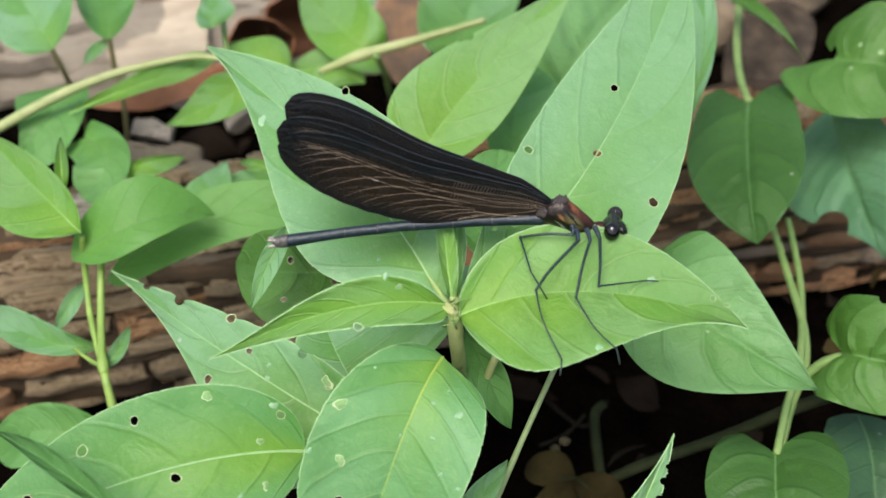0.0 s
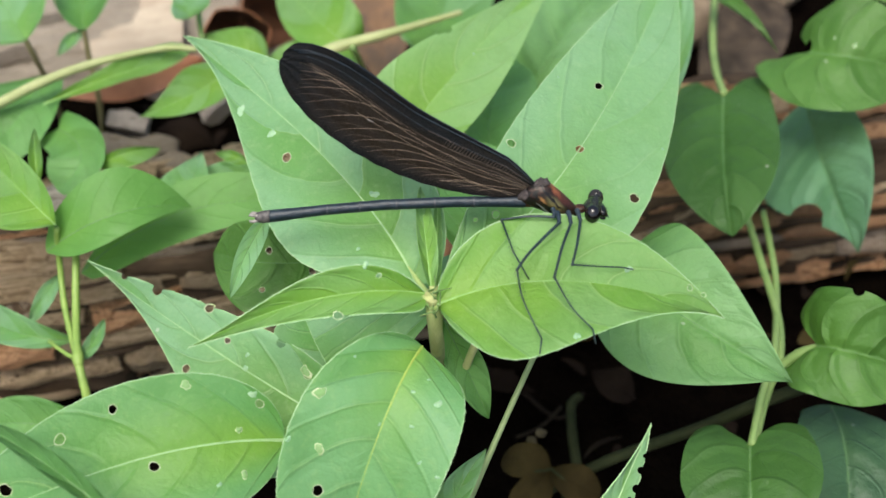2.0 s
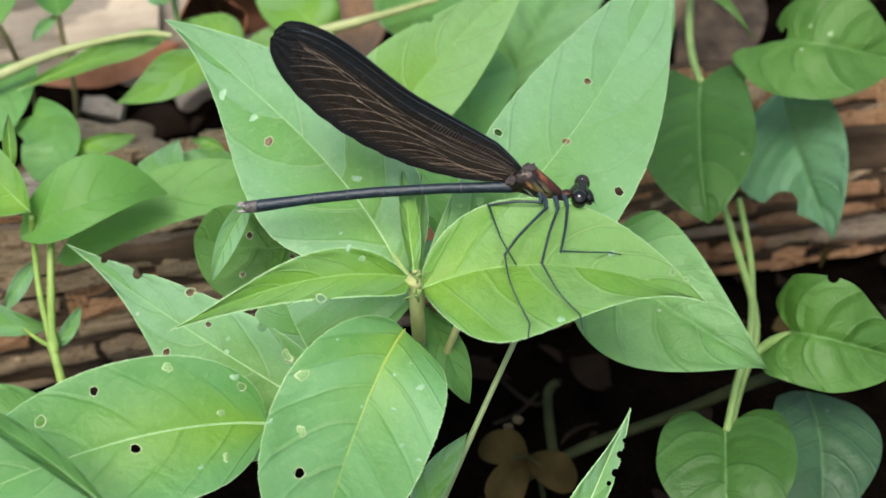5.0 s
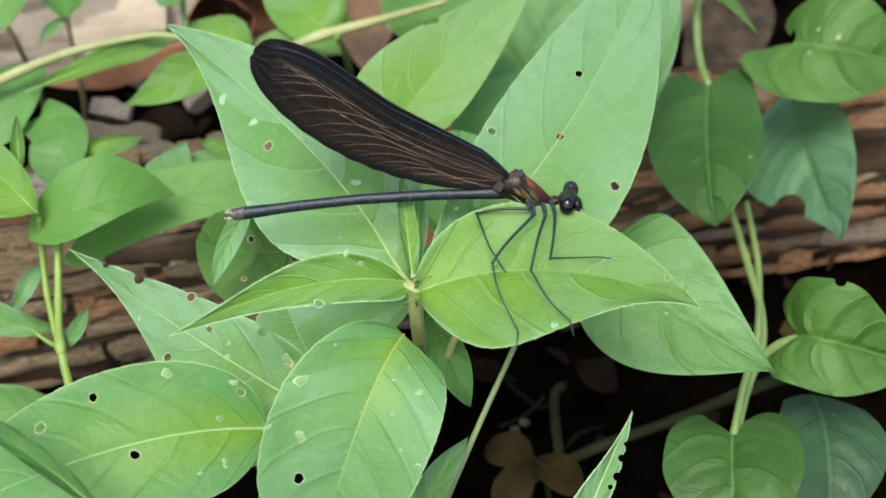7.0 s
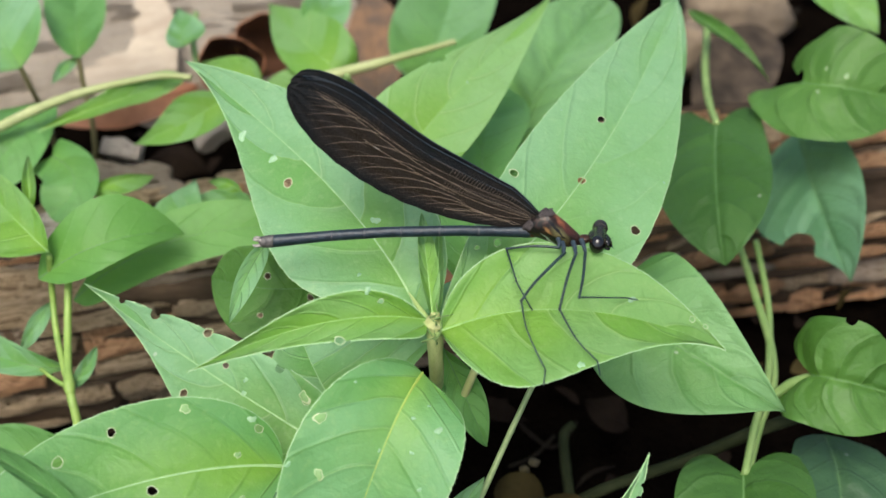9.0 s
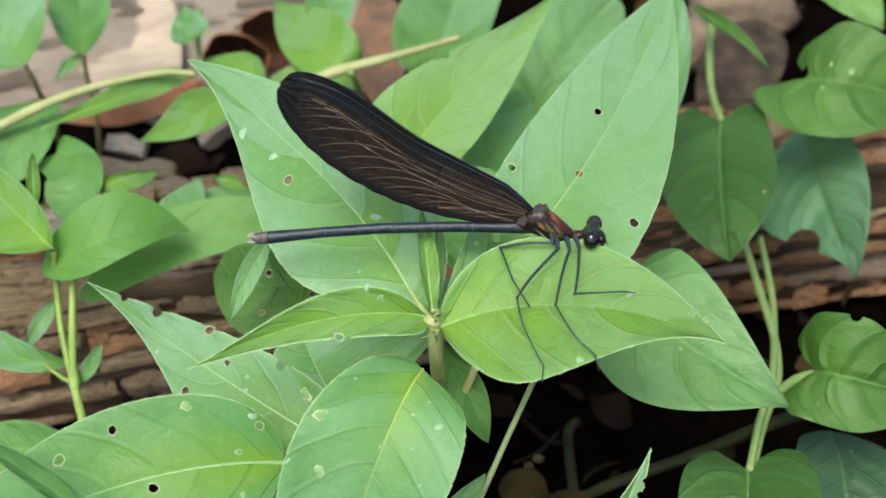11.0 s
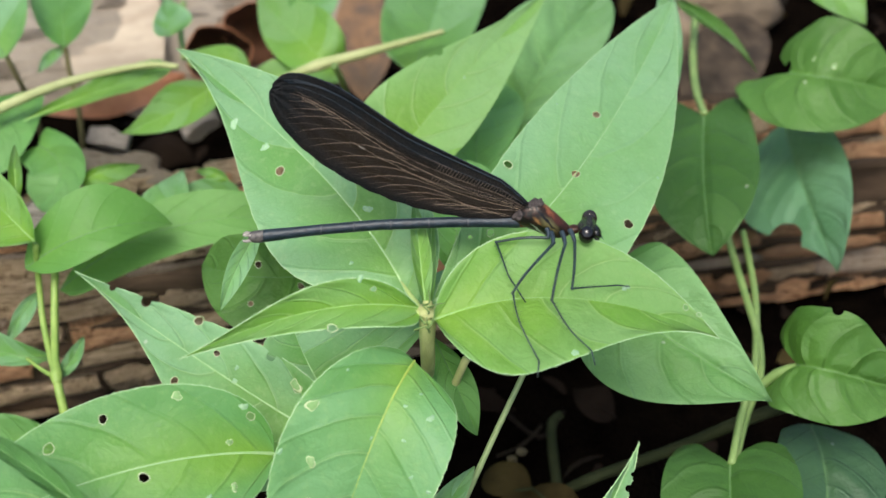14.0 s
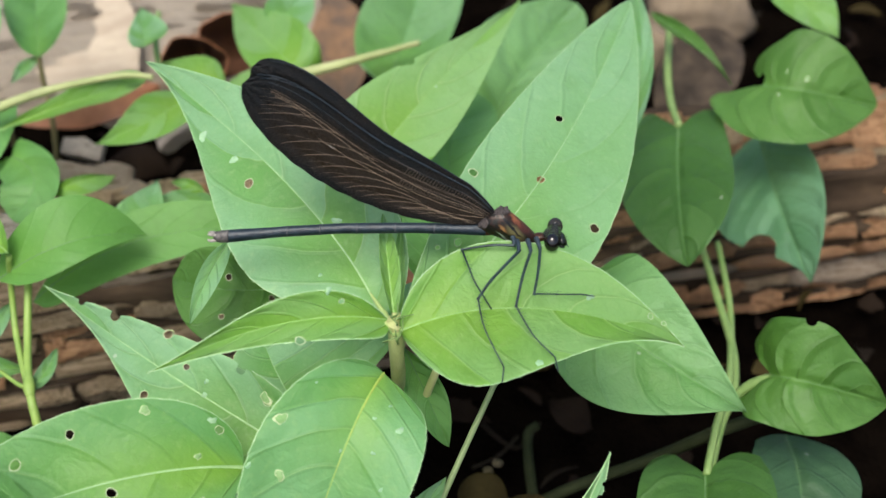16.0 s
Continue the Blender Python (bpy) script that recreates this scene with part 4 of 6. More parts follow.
blade("leaf", dict(base=(-0.0101, -0.0177, 0.0740), mid=(-0.0181, -0.0077, 0.0800), tip=(-0.0231, 0.0031, 0.0820), normal=(0, -0.6, 0.8), wl=0.0065, wr=0.0369, a=1.05, b=0.27, a2=1.90, b2=0.75, fold=0.05, teeth=0.009), LEAF, plant, plant_at, seed=8, marks=[(0.338, 0.975, 0.00039, "hole")])
blade("leaf", dict(base=(-0.0078, 0.0435, 0.0840), mid=(0.0068, 0.0640, 0.0920), tip=(0.0292, 0.0985, 0.0945), normal=(0, -0.6, 0.8), wl=0.0121, wr=0.0095, a=0.60, b=1.78, a2=0.60, b2=1.06, fold=0.05), LEAF_LIGHT, back, back_at, seed=9, nu=70, nv=28, marks=[(0.550, -0.975, 0.00106, "bite"), (0.525, -1.000, 0.00071, "bite"), (0.537, 0.025, 0.00025, "scar")])
blade("leaf", dict(base=(-0.0162, 0.0282, 0.0720), mid=(-0.0281, 0.0171, 0.0800), tip=(-0.0425, 0.0242, 0.0760), normal=(0, -0.6, 0.8), wl=0.0109, wr=0.0078, a=1.15, b=0.97, a2=0.83, b2=0.30, fold=0.05), LEAF_FRESH, plant, plant_at, seed=10, nu=70, nv=28, marks=[(0.588, 0.275, 0.00064, "hole"), (0.600, -0.450, 0.00053, "hole"), (0.338, -0.200, 0.00074, "hole")])
blade("leaf", dict(base=(-0.0304, 0.0218, 0.0880), mid=(-0.0327, 0.0074, 0.0920), tip=(-0.0351, 0.0007, 0.0880), normal=(0, -0.6, 0.8), wl=0.0024, wr=0.0017, a=0.83, b=1.01, a2=0.70, b2=1.17, fold=0.3), LEAF_SMOOTH, plant, plant_at, seed=11)
blade("leaf", dict(base=(0.0021, 0.0029, 0.0800), mid=(0.0058, -0.0060, 0.0780), tip=(0.0100, -0.0132, 0.0720), normal=(0, -0.7, 0.7), wl=0.0034, wr=0.0033, a=1.23, b=1.06, a2=0.70, b2=0.76, fold=0.08), LEAF_DEEP, plant, plant_at, seed=12)
blade("leaf", dict(base=(0.0058, 0.0190, 0.0800), mid=(0.0068, 0.0271, 0.0850), tip=(0.0092, 0.0455, 0.0860), normal=(0, -0.6, 0.8), wl=0.0072, wr=0.0084, a=1.05, b=0.59, a2=0.97, b2=0.50, fold=0.1), LEAF_DEEP, plant, plant_at, seed=13)
blade("leaf", dict(base=(0.0001, -0.0120, 0.1030), mid=(-0.0009, -0.0053, 0.1080), tip=(-0.0019, 0.0056, 0.1100), normal=(0.2, -0.6, 0.8), wl=0.0014, wr=0.0018, a=0.94, b=0.85, a2=0.89, b2=0.94, fold=0.2), LEAF_LIGHT, plant, plant_at, seed=14)
blade("leaf", dict(base=(0.0005, -0.0115, 0.1025), mid=(0.0008, -0.0036, 0.1050), tip=(0.0012, 0.0097, 0.1060), normal=(-0.2, -0.6, 0.8), wl=0.0010, wr=0.0011, a=0.85, b=0.95, a2=0.75, b2=1.07, fold=0.2), LEAF_LIGHT, plant, plant_at, seed=15)
blade("leaf", dict(base=(-0.0416, -0.0518, 0.0980), mid=(-0.0541, -0.0425, 0.1000), tip=(-0.0699, -0.0299, 0.0940), normal=(0, -0.5, 0.85), wl=0.0013, wr=0.0022, a=0.90, b=1.03, a2=0.86, b2=0.81, fold=0.4, veins=5, sweep=2.0), LEAF_MID, plant, plant_at, seed=16)
blade("leaf", dict(base=(0.0015, -0.0349, 0.0660), mid=(0.0043, -0.0284, 0.0720), tip=(0.0092, -0.0210, 0.0740), normal=(0, -0.6, 0.8), wl=0.0033, wr=0.0021, a=0.59, b=1.28, a2=0.92, b2=0.86, fold=0.2), LEAF, plant, plant_at, seed=17)
blade("leaf", dict(base=(0.0278, -0.0349, 0.0660), mid=(0.0323, -0.0267, 0.0720), tip=(0.0375, -0.0171, 0.0760), normal=(0, -0.6, 0.8), wl=0.0035, wr=0.0023, a=0.25, b=1.95, a2=0.72, b2=1.15, fold=0.15, teeth=0.03), LEAF, plant, plant_at, seed=18, nu=70, nv=28, marks=[(0.62, 0.85, 0.0006, "bite"), (0.5, 0.95, 0.0007, "bite"), (0.42, 0.7, 0.0004, "bite"), (0.72, 0.95, 0.0004, "bite")])
blade("leaf", dict(base=(0.0143, 0.0533, 0.0660), mid=(0.0128, 0.0712, 0.0720), tip=(0.0193, 0.0898, 0.0740), normal=(0, -0.6, 0.8), wl=0.0058, wr=0.0088, a=0.86, b=0.82, a2=0.85, b2=0.34, fold=0.08), LEAF_DEEP, back, back_at, seed=19)
blade("leaf", dict(base=(0.0206, 0.0791, 0.0640), mid=(0.0296, 0.0999, 0.0700), tip=(0.0484, 0.1352, 0.0700), normal=(0, -0.6, 0.8), wl=0.0150, wr=0.0095, a=0.8, b=0.7, a2=1.1, b2=0.5, w0=0.3, quilt=0.0006, fold=0.08), LEAF_QUILT, back, back_at, seed=20)
blade("leaf", dict(base=(0.0476, 0.0543, 0.0840), mid=(0.0547, 0.0788, 0.0880), tip=(0.0584, 0.1137, 0.0880), normal=(0, -0.6, 0.8), wl=0.0038, wr=0.0027, a=1.25, b=0.82, a2=1.10, b2=0.77, fold=0.1), LEAF, back, back_at, seed=21)
blade("leaf", dict(base=(0.0334, 0.0234, 0.0720), mid=(0.0470, 0.0065, 0.0760), tip=(0.0648, -0.0054, 0.0720), normal=(0, -0.55, 0.8), wl=0.0152, wr=0.0141, a=0.25, b=1.02, a2=0.99, b2=1.36, quilt=0.00045, fold=0.05, curl=0.05, w0=0.35, veins=5, sweep=2.0), LEAF_QUILT, vine, vine_at, seed=22, nu=70, nv=28)
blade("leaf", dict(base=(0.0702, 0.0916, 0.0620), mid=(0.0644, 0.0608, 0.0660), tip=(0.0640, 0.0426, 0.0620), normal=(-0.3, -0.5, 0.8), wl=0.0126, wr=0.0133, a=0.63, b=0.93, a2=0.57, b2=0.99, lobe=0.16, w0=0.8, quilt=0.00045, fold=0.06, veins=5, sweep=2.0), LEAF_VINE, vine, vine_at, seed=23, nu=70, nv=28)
blade("leaf", dict(base=(0.0951, 0.1045, 0.0500), mid=(0.0936, 0.0748, 0.0520), tip=(0.0965, 0.0515, 0.0480), normal=(-0.8, -0.5, 0.8), wl=0.0124, wr=0.0165, a=0.69, b=0.93, a2=1.61, b2=2.23, w0=0.6, quilt=0.00045, fold=0.05, veins=5, sweep=2.0), LEAF_BLUE, vine, vine_at, seed=24, nu=70, nv=28, marks=[(0.675, 1.000, 0.00457, "bite")])
blade("leaf", dict(base=(0.0884, 0.0931, 0.0740), mid=(0.0966, 0.0853, 0.0780), tip=(0.1146, 0.0854, 0.0740), normal=(0, -0.6, 0.8), wl=0.0146, wr=0.0145, a=0.59, b=0.70, a2=0.47, b2=0.80, lobe=0.42, w0=0.7, quilt=0.00045, fold=0.08, wave=0.05, veins=5, sweep=2.0), LEAF_FRESH, vine, vine_at, seed=25, nu=70, nv=28, marks=[(0.025, -0.100, 0.00181, "bite"), (0.500, -0.150, 0.00052, "ring"), (0.362, -0.225, 0.00039, "ring")])
blade("leaf", dict(base=(0.0748, 0.0122, 0.0620), mid=(0.0818, 0.0065, 0.0660), tip=(0.0980, 0.0061, 0.0600), normal=(-0.55, -0.5, 0.8), wl=0.0117, wr=0.0102, a=0.80, b=1.12, a2=0.92, b2=1.00, lobe=0.3, w0=0.85, quilt=0.0007, fold=0.14, wave=0.1, veins=5, sweep=2.0), LEAF_FRESH, vine, vine_at, seed=26, nu=70, nv=28, marks=[(0.42, -0.99, 0.0011, "bite")])
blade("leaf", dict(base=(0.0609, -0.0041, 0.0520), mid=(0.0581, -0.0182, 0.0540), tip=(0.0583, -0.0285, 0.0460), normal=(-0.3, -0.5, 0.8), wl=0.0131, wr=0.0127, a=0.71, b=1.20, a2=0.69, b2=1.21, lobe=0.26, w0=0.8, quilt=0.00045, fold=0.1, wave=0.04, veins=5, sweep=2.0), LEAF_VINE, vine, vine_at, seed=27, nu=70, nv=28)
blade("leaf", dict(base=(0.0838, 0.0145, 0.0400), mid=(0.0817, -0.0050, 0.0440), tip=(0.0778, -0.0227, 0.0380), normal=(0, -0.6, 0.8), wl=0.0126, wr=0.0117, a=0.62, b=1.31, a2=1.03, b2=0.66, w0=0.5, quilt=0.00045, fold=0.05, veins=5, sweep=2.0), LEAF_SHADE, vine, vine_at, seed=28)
blade("leaf", dict(base=(0.0697, 0.1366, 0.0660), mid=(0.0777, 0.1167, 0.0690), tip=(0.0861, 0.1062, 0.0640), normal=(0.3, -0.5, 0.7), wl=0.0022, wr=0.0026, a=0.7, b=0.9, a2=0.7, b2=0.9, fold=0.5, twist=120, veins=5, sweep=2.0), LEAF_FRESH, vine, vine_at, seed=29)
blade("leaf", dict(base=(-0.0788, 0.0318, 0.0680), mid=(-0.0634, 0.0348, 0.0760), tip=(-0.0505, 0.0430, 0.0700), normal=(0, -0.5, 0.85), wl=0.0095, wr=0.0055, a=1.03, b=1.00, a2=0.50, b2=1.18, fold=0.06, w0=0.3), LEAF_SOFT, left, left_at, seed=30)
blade("leaf", dict(base=(-0.0746, 0.0354, 0.0580), mid=(-0.0552, 0.0472, 0.0640), tip=(-0.0294, 0.0518, 0.0640), normal=(0, -0.5, 0.85), wl=0.0069, wr=0.0063, a=1.01, b=0.48, a2=0.32, b2=0.39, fold=0.06), LEAF_SOFT, left, left_at, seed=31)
blade("leaf", dict(base=(-0.0750, 0.0313, 0.0760), mid=(-0.0831, 0.0378, 0.0800), tip=(-0.1012, 0.0583, 0.0800), normal=(0, -0.5, 0.85), wl=0.0102, wr=0.0047, a=1.39, b=1.02, a2=1.15, b2=0.90, fold=0.1), LEAF_BRIGHT, left, left_at, seed=32)
blade("leaf", dict(base=(-0.0732, 0.0224, 0.0520), mid=(-0.0822, 0.0197, 0.0560), tip=(-0.0988, 0.0304, 0.0520), normal=(0, -0.6, 0.8), wl=0.0033, wr=0.0040, a=1.26, b=0.44, a2=0.96, b2=0.25, fold=0.25, wave=0.12), LEAF, left, left_at, seed=33)
blade("leaf", dict(base=(-0.0725, 0.0151, 0.0540), mid=(-0.0684, 0.0158, 0.0580), tip=(-0.0663, 0.0208, 0.0600), normal=(0, -0.6, 0.8), wl=0.0014, wr=0.0018, a=1.02, b=0.78, a2=0.87, b2=0.94, fold=0.2), LEAF, left, left_at, seed=34)
blade("leaf", dict(base=(-0.0797, 0.0373, 0.0560), mid=(-0.0806, 0.0289, 0.0580), tip=(-0.0840, 0.0246, 0.0540), normal=(0, -0.6, 0.8), wl=0.0022, wr=0.0017, a=0.99, b=0.77, a2=0.83, b2=0.96, fold=0.2), LEAF, left, left_at, seed=35)
blade("leaf", dict(base=(-0.0721, 0.0105, 0.0340), mid=(-0.0848, 0.0097, 0.0400), tip=(-0.0978, 0.0105, 0.0360), normal=(0, -0.6, 0.8), wl=0.0075, wr=0.0057, a=1.06, b=0.35, a2=0.81, b2=0.85, fold=0.08, w0=0.3), LEAF_DEEP, left, left_at, seed=36)
blade("leaf", dict(base=(-0.0805, 0.0417, 0.0780), mid=(-0.0811, 0.0459, 0.0820), tip=(-0.0833, 0.0546, 0.0820), normal=(0, -0.6, 0.8), wl=0.0013, wr=0.0016, a=0.74, b=1.11, a2=0.75, b2=1.09, fold=0.4), LEAF_BRIGHT, left, left_at, seed=37)
blade("leaf", dict(base=(-0.0564, 0.0545, 0.0590), mid=(-0.0539, 0.0589, 0.0630), tip=(-0.0526, 0.0681, 0.0640), normal=(0, -0.6, 0.8), wl=0.0063, wr=0.0038, a=0.63, b=1.20, a2=0.76, b2=1.09, fold=0.1), LEAF, left, left_at, seed=38)
blade("leaf", dict(base=(-0.0412, 0.0666, 0.0540), mid=(-0.0497, 0.0651, 0.0580), tip=(-0.0611, 0.0615, 0.0560), normal=(0, -0.6, 0.8), wl=0.0034, wr=0.0047, a=0.72, b=1.12, a2=0.45, b2=1.30, fold=0.1), LEAF, left, left_at, seed=39)
blade("leaf", dict(base=(-0.0776, 0.0690, 0.0580), mid=(-0.0705, 0.0697, 0.0620), tip=(-0.0637, 0.0741, 0.0600), normal=(0, -0.6, 0.8), wl=0.0015, wr=0.0035, a=0.54, b=1.26, a2=1.02, b2=0.83, fold=0.15), LEAF_BRIGHT, left, left_at, seed=40)
blade("leaf", dict(base=(-0.0889, 0.0809, 0.0600), mid=(-0.0808, 0.0693, 0.0620), tip=(-0.0851, 0.0612, 0.0580), normal=(0, -0.45, 0.9), wl=0.0059, wr=0.0071, a=0.38, b=0.41, a2=0.44, b2=0.25, w0=0.8, fold=0.1, lobe=0.1), LEAF_DEEP, top, top_at, seed=41)
blade("leaf", dict(base=(-0.0963, 0.1019, 0.0600), mid=(-0.0966, 0.0834, 0.0640), tip=(-0.1031, 0.0737, 0.0600), normal=(0, -0.6, 0.8), wl=0.0082, wr=0.0103, a=1.03, b=0.40, a2=0.52, b2=1.26, w0=0.5, fold=0.1), LEAF_DEEP, top, top_at, seed=42)
blade("leaf", dict(base=(-0.1016, 0.1079, 0.0660), mid=(-0.1107, 0.1224, 0.0680), tip=(-0.1245, 0.1468, 0.0680), normal=(0, -0.6, 0.8), wl=0.0096, wr=0.0133, a=0.80, b=1.09, a2=1.02, b2=0.81, fold=0.1, w0=0.3), LEAF, top, top_at, seed=43)
blade("leaf", dict(base=(-0.0900, 0.1180, 0.0620), mid=(-0.0930, 0.1311, 0.0640), tip=(-0.0996, 0.1594, 0.0640), normal=(0, -0.6, 0.8), wl=0.0085, wr=0.0086, a=1.06, b=0.26, a2=0.99, b2=0.63, fold=0.1, w0=0.1), LEAF_DEEP, top, top_at, seed=44)
blade("leaf", dict(base=(-0.0500, 0.1027, 0.0620), mid=(-0.0577, 0.0862, 0.0660), tip=(-0.0691, 0.0804, 0.0640), normal=(0, -0.6, 0.8), wl=0.0055, wr=0.0064, a=0.50, b=1.12, a2=0.61, b2=1.39, fold=0.1), LEAF_BRIGHT, creep, creep_at, seed=45)
blade("leaf", dict(base=(-0.0920, 0.0836, 0.0650), mid=(-0.0760, 0.0918, 0.0675), tip=(-0.0600, 0.1030, 0.0665), normal=(0, -0.6, 0.8), wl=0.0036, wr=0.0028, a=0.98, b=0.29, a2=1.28, b2=0.63, fold=0.2, wave=0.2), LEAF_BRIGHT, creep, creep_at, seed=46)
blade("leaf", dict(base=(-0.0221, 0.1208, 0.0560), mid=(-0.0311, 0.1265, 0.0600), tip=(-0.0448, 0.1515, 0.0580), normal=(0, -0.6, 0.8), wl=0.0079, wr=0.0101, a=1.26, b=1.24, a2=1.26, b2=1.22, w0=0.6, lobe=0.1, fold=0.1), LEAF_BRIGHT, creep, creep_at, seed=47)
blade("leaf", dict(base=(-0.0435, 0.1173, 0.0540), mid=(-0.0519, 0.1172, 0.0580), tip=(-0.0622, 0.1246, 0.0560), normal=(0, -0.6, 0.8), wl=0.0037, wr=0.0058, a=0.97, b=0.95, a2=0.58, b2=1.22, fold=0.1), LEAF_BRIGHT, creep, creep_at, seed=48)
blade("leaf", dict(base=(-0.0244, 0.1153, 0.0500), mid=(-0.0350, 0.1200, 0.0520), tip=(-0.0461, 0.1178, 0.0500), normal=(0, -0.6, 0.8), wl=0.0082, wr=0.0053, a=1.05, b=0.65, a2=0.77, b2=1.07, fold=0.1), LEAF_BRIGHT, creep, creep_at, seed=49)
blade("leaf", dict(base=(-0.0021, 0.1185, 0.0540), mid=(0.0024, 0.1321, 0.0580), tip=(0.0092, 0.1695, 0.0580), normal=(0, -0.6, 0.8), wl=0.0136, wr=0.0128, a=0.98, b=0.58, a2=1.13, b2=0.25, w0=0.4, fold=0.1, veins=5, sweep=2.0), LEAF_QUILT, back, back_at, seed=50)
blade("leaf", dict(base=(-0.0625, 0.1177, 0.0660), mid=(-0.0641, 0.1241, 0.0660), tip=(-0.0666, 0.1361, 0.0660), normal=(0, -0.6, 0.8), wl=0.0039, wr=0.0065, a=0.75, b=1.10, a2=0.77, b2=1.10, w0=0.5, fold=0.1), LEAF, creep, creep_at, seed=51)
blade("leaf", dict(base=(-0.0413, 0.0617, 0.0660), mid=(-0.0449, 0.0619, 0.0680), tip=(-0.0492, 0.0650, 0.0660), normal=(0, -0.6, 0.8), wl=0.0016, wr=0.0013, a=0.75, b=1.10, a2=0.75, b2=1.10, fold=0.15), LEAF_BRIGHT, left, left_at, seed=52)
blade("leaf", dict(base=(-0.0929, 0.1243, 0.0580), mid=(-0.0940, 0.1164, 0.0600), tip=(-0.0965, 0.1123, 0.0580), normal=(0, -0.6, 0.8), wl=0.0023, wr=0.0016, a=0.74, b=1.11, a2=0.76, b2=1.09, fold=0.15), LEAF, top, top_at, seed=53)
blade("leaf", dict(base=(0.0231, 0.0737, 0.0600), mid=(0.0152, 0.0770, 0.0640), tip=(0.0089, 0.0899, 0.0640), normal=(0, -0.6, 0.8), wl=0.0058, wr=0.0106, a=1.13, b=0.76, a2=0.99, b2=0.36, fold=0.1), LEAF_DEEP, back, back_at, seed=54)
blade("leaf", dict(base=(-0.0341, 0.1372, 0.0600), mid=(-0.0282, 0.1424, 0.0620), tip=(-0.0228, 0.1568, 0.0620), normal=(0, -0.6, 0.8), wl=0.0055, wr=0.0073, a=0.76, b=1.11, a2=0.75, b2=1.10, fold=0.1), LEAF, creep, creep_at, seed=55)
blade("leaf", dict(base=(0.1014, 0.1391, 0.0760), mid=(0.1056, 0.1223, 0.0780), tip=(0.1115, 0.1102, 0.0760), normal=(0, -0.6, 0.8), wl=0.0074, wr=0.0065, a=0.77, b=1.10, a2=0.74, b2=1.13, fold=0.1), LEAF_BRIGHT, vine, vine_at, seed=56)
dead = tagged(blade("dead_leaf", dict(base=(-0.0790, 0.1569, 0.0080), mid=(-0.0980, 0.1881, 0.0160), tip=(-0.1259, 0.2516, 0.0140), normal=(0, -0.45, 0.9), wl=0.0201, wr=0.0193, a=0.75, b=0.25, a2=1.50, b2=0.94, fold=0.1, wave=0.05), DEAD_PALE, seed=57), "large bleached tan dead leaf behind the log", "leaf", "dead leaves")
tube("midrib", [(-0.0790, 0.1569, 0.0079), (-0.0874, 0.1685, 0.0132), (-0.0980, 0.1881, 0.0159), (-0.1108, 0.2158, 0.0162), (-0.1240, 0.2468, 0.0143)], [0.0005, 0.0004, 0.0003, 0.0002, 0.0001], DEAD_PALE, dead, place=(-0.0790, 0.1569, 0.0080), sides=6, steps=3)
def curled_leaf(place, half, high, deep, turn, label, seed):
    """A dead leaf rolled into an open arch, with a thick torn rim."""
    rng = random.Random(seed)
    n, m = 26, 16
    verts, faces = [], []
    for layer in (0.0, 0.0005):
        for i in range(m + 1):
            b = i / m
            for j in range(n + 1):
                an = math.radians(-65 + 310 * j / n)
                k = (1 - 0.96 * b * b) * (1 + 0.05 * math.sin(3 * an + seed) + 0.03 * math.sin(7 * an + 4 * b)) - layer / half
                lip = 0.0025 * math.sin(an * 2.3 + seed) * (1 - b) + 0.001 * math.sin(an * 9) * (1 - b)
                verts.append((half * k * math.cos(an), b * deep + lip, high * k * math.sin(an) - 0.3 * high * b))
    w, k = n + 1, (n + 1) * (m + 1)
    for i in range(m):
        for j in range(n):
            a = i * w + j
            faces += [(a, a + 1, a + w + 1, a + w), (k + a, k + a + w, k + a + w + 1, k + a + 1)]
    faces += [(j, k + j, k + j + 1, j + 1) for j in range(n)]
    # the inner layer takes the darker colour, as painted shade
    ob = mesh_object("dead_leaf", verts, faces, [DEAD, DEAD_UNDER_SHADED], face_mats=[q % 2 for q in range(2 * m * n)] + [0] * n)
    ob.matrix_basis = pose(*place, -28, 0, turn)
    tube("midrib", [(half * 0.1, deep * b, high * ((1 - 0.96 * b * b) - 0.3 * b) + 0.0002) for b in (0.02, 0.3, 0.6, 0.95)], [0.0004, 0.0004, 0.0003, 0.0002], DEAD, ob, sides=6, steps=3)
    return tagged(ob, label, "leaf", "dead leaves")


curled_leaf((-0.0601, 0.1640, 0.0285), 0.0102, 0.0085, 0.022, 8, "curled orange-brown dead leaf, inside coloured dark as shade", 2)
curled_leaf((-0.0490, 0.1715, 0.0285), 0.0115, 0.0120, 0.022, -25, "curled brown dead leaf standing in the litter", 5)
dead = tagged(blade("dead_leaf", dict(base=(-0.0715, 0.1668, 0.0185), mid=(-0.0911, 0.1560, 0.0190), tip=(-0.1140, 0.1530, 0.0140), normal=(0, -0.45, 0.9), wl=0.0058, wr=0.0054, a=0.7, b=0.86, a2=0.6, b2=1.1, fold=-0.5, wave=0.08), DEAD, seed=59), "long reddish brown dead leaf in the litter", "leaf", "dead leaves")
tube("midrib", [(-0.0715, 0.1668, 0.0184), (-0.0809, 0.1604, 0.0193), (-0.0911, 0.1560, 0.0189), (-0.1021, 0.1535, 0.0171), (-0.1125, 0.1530, 0.0144)], [0.0005, 0.0004, 0.0003, 0.0002, 0.0001], DEAD, dead, place=(-0.0715, 0.1668, 0.0185), sides=6, steps=3)
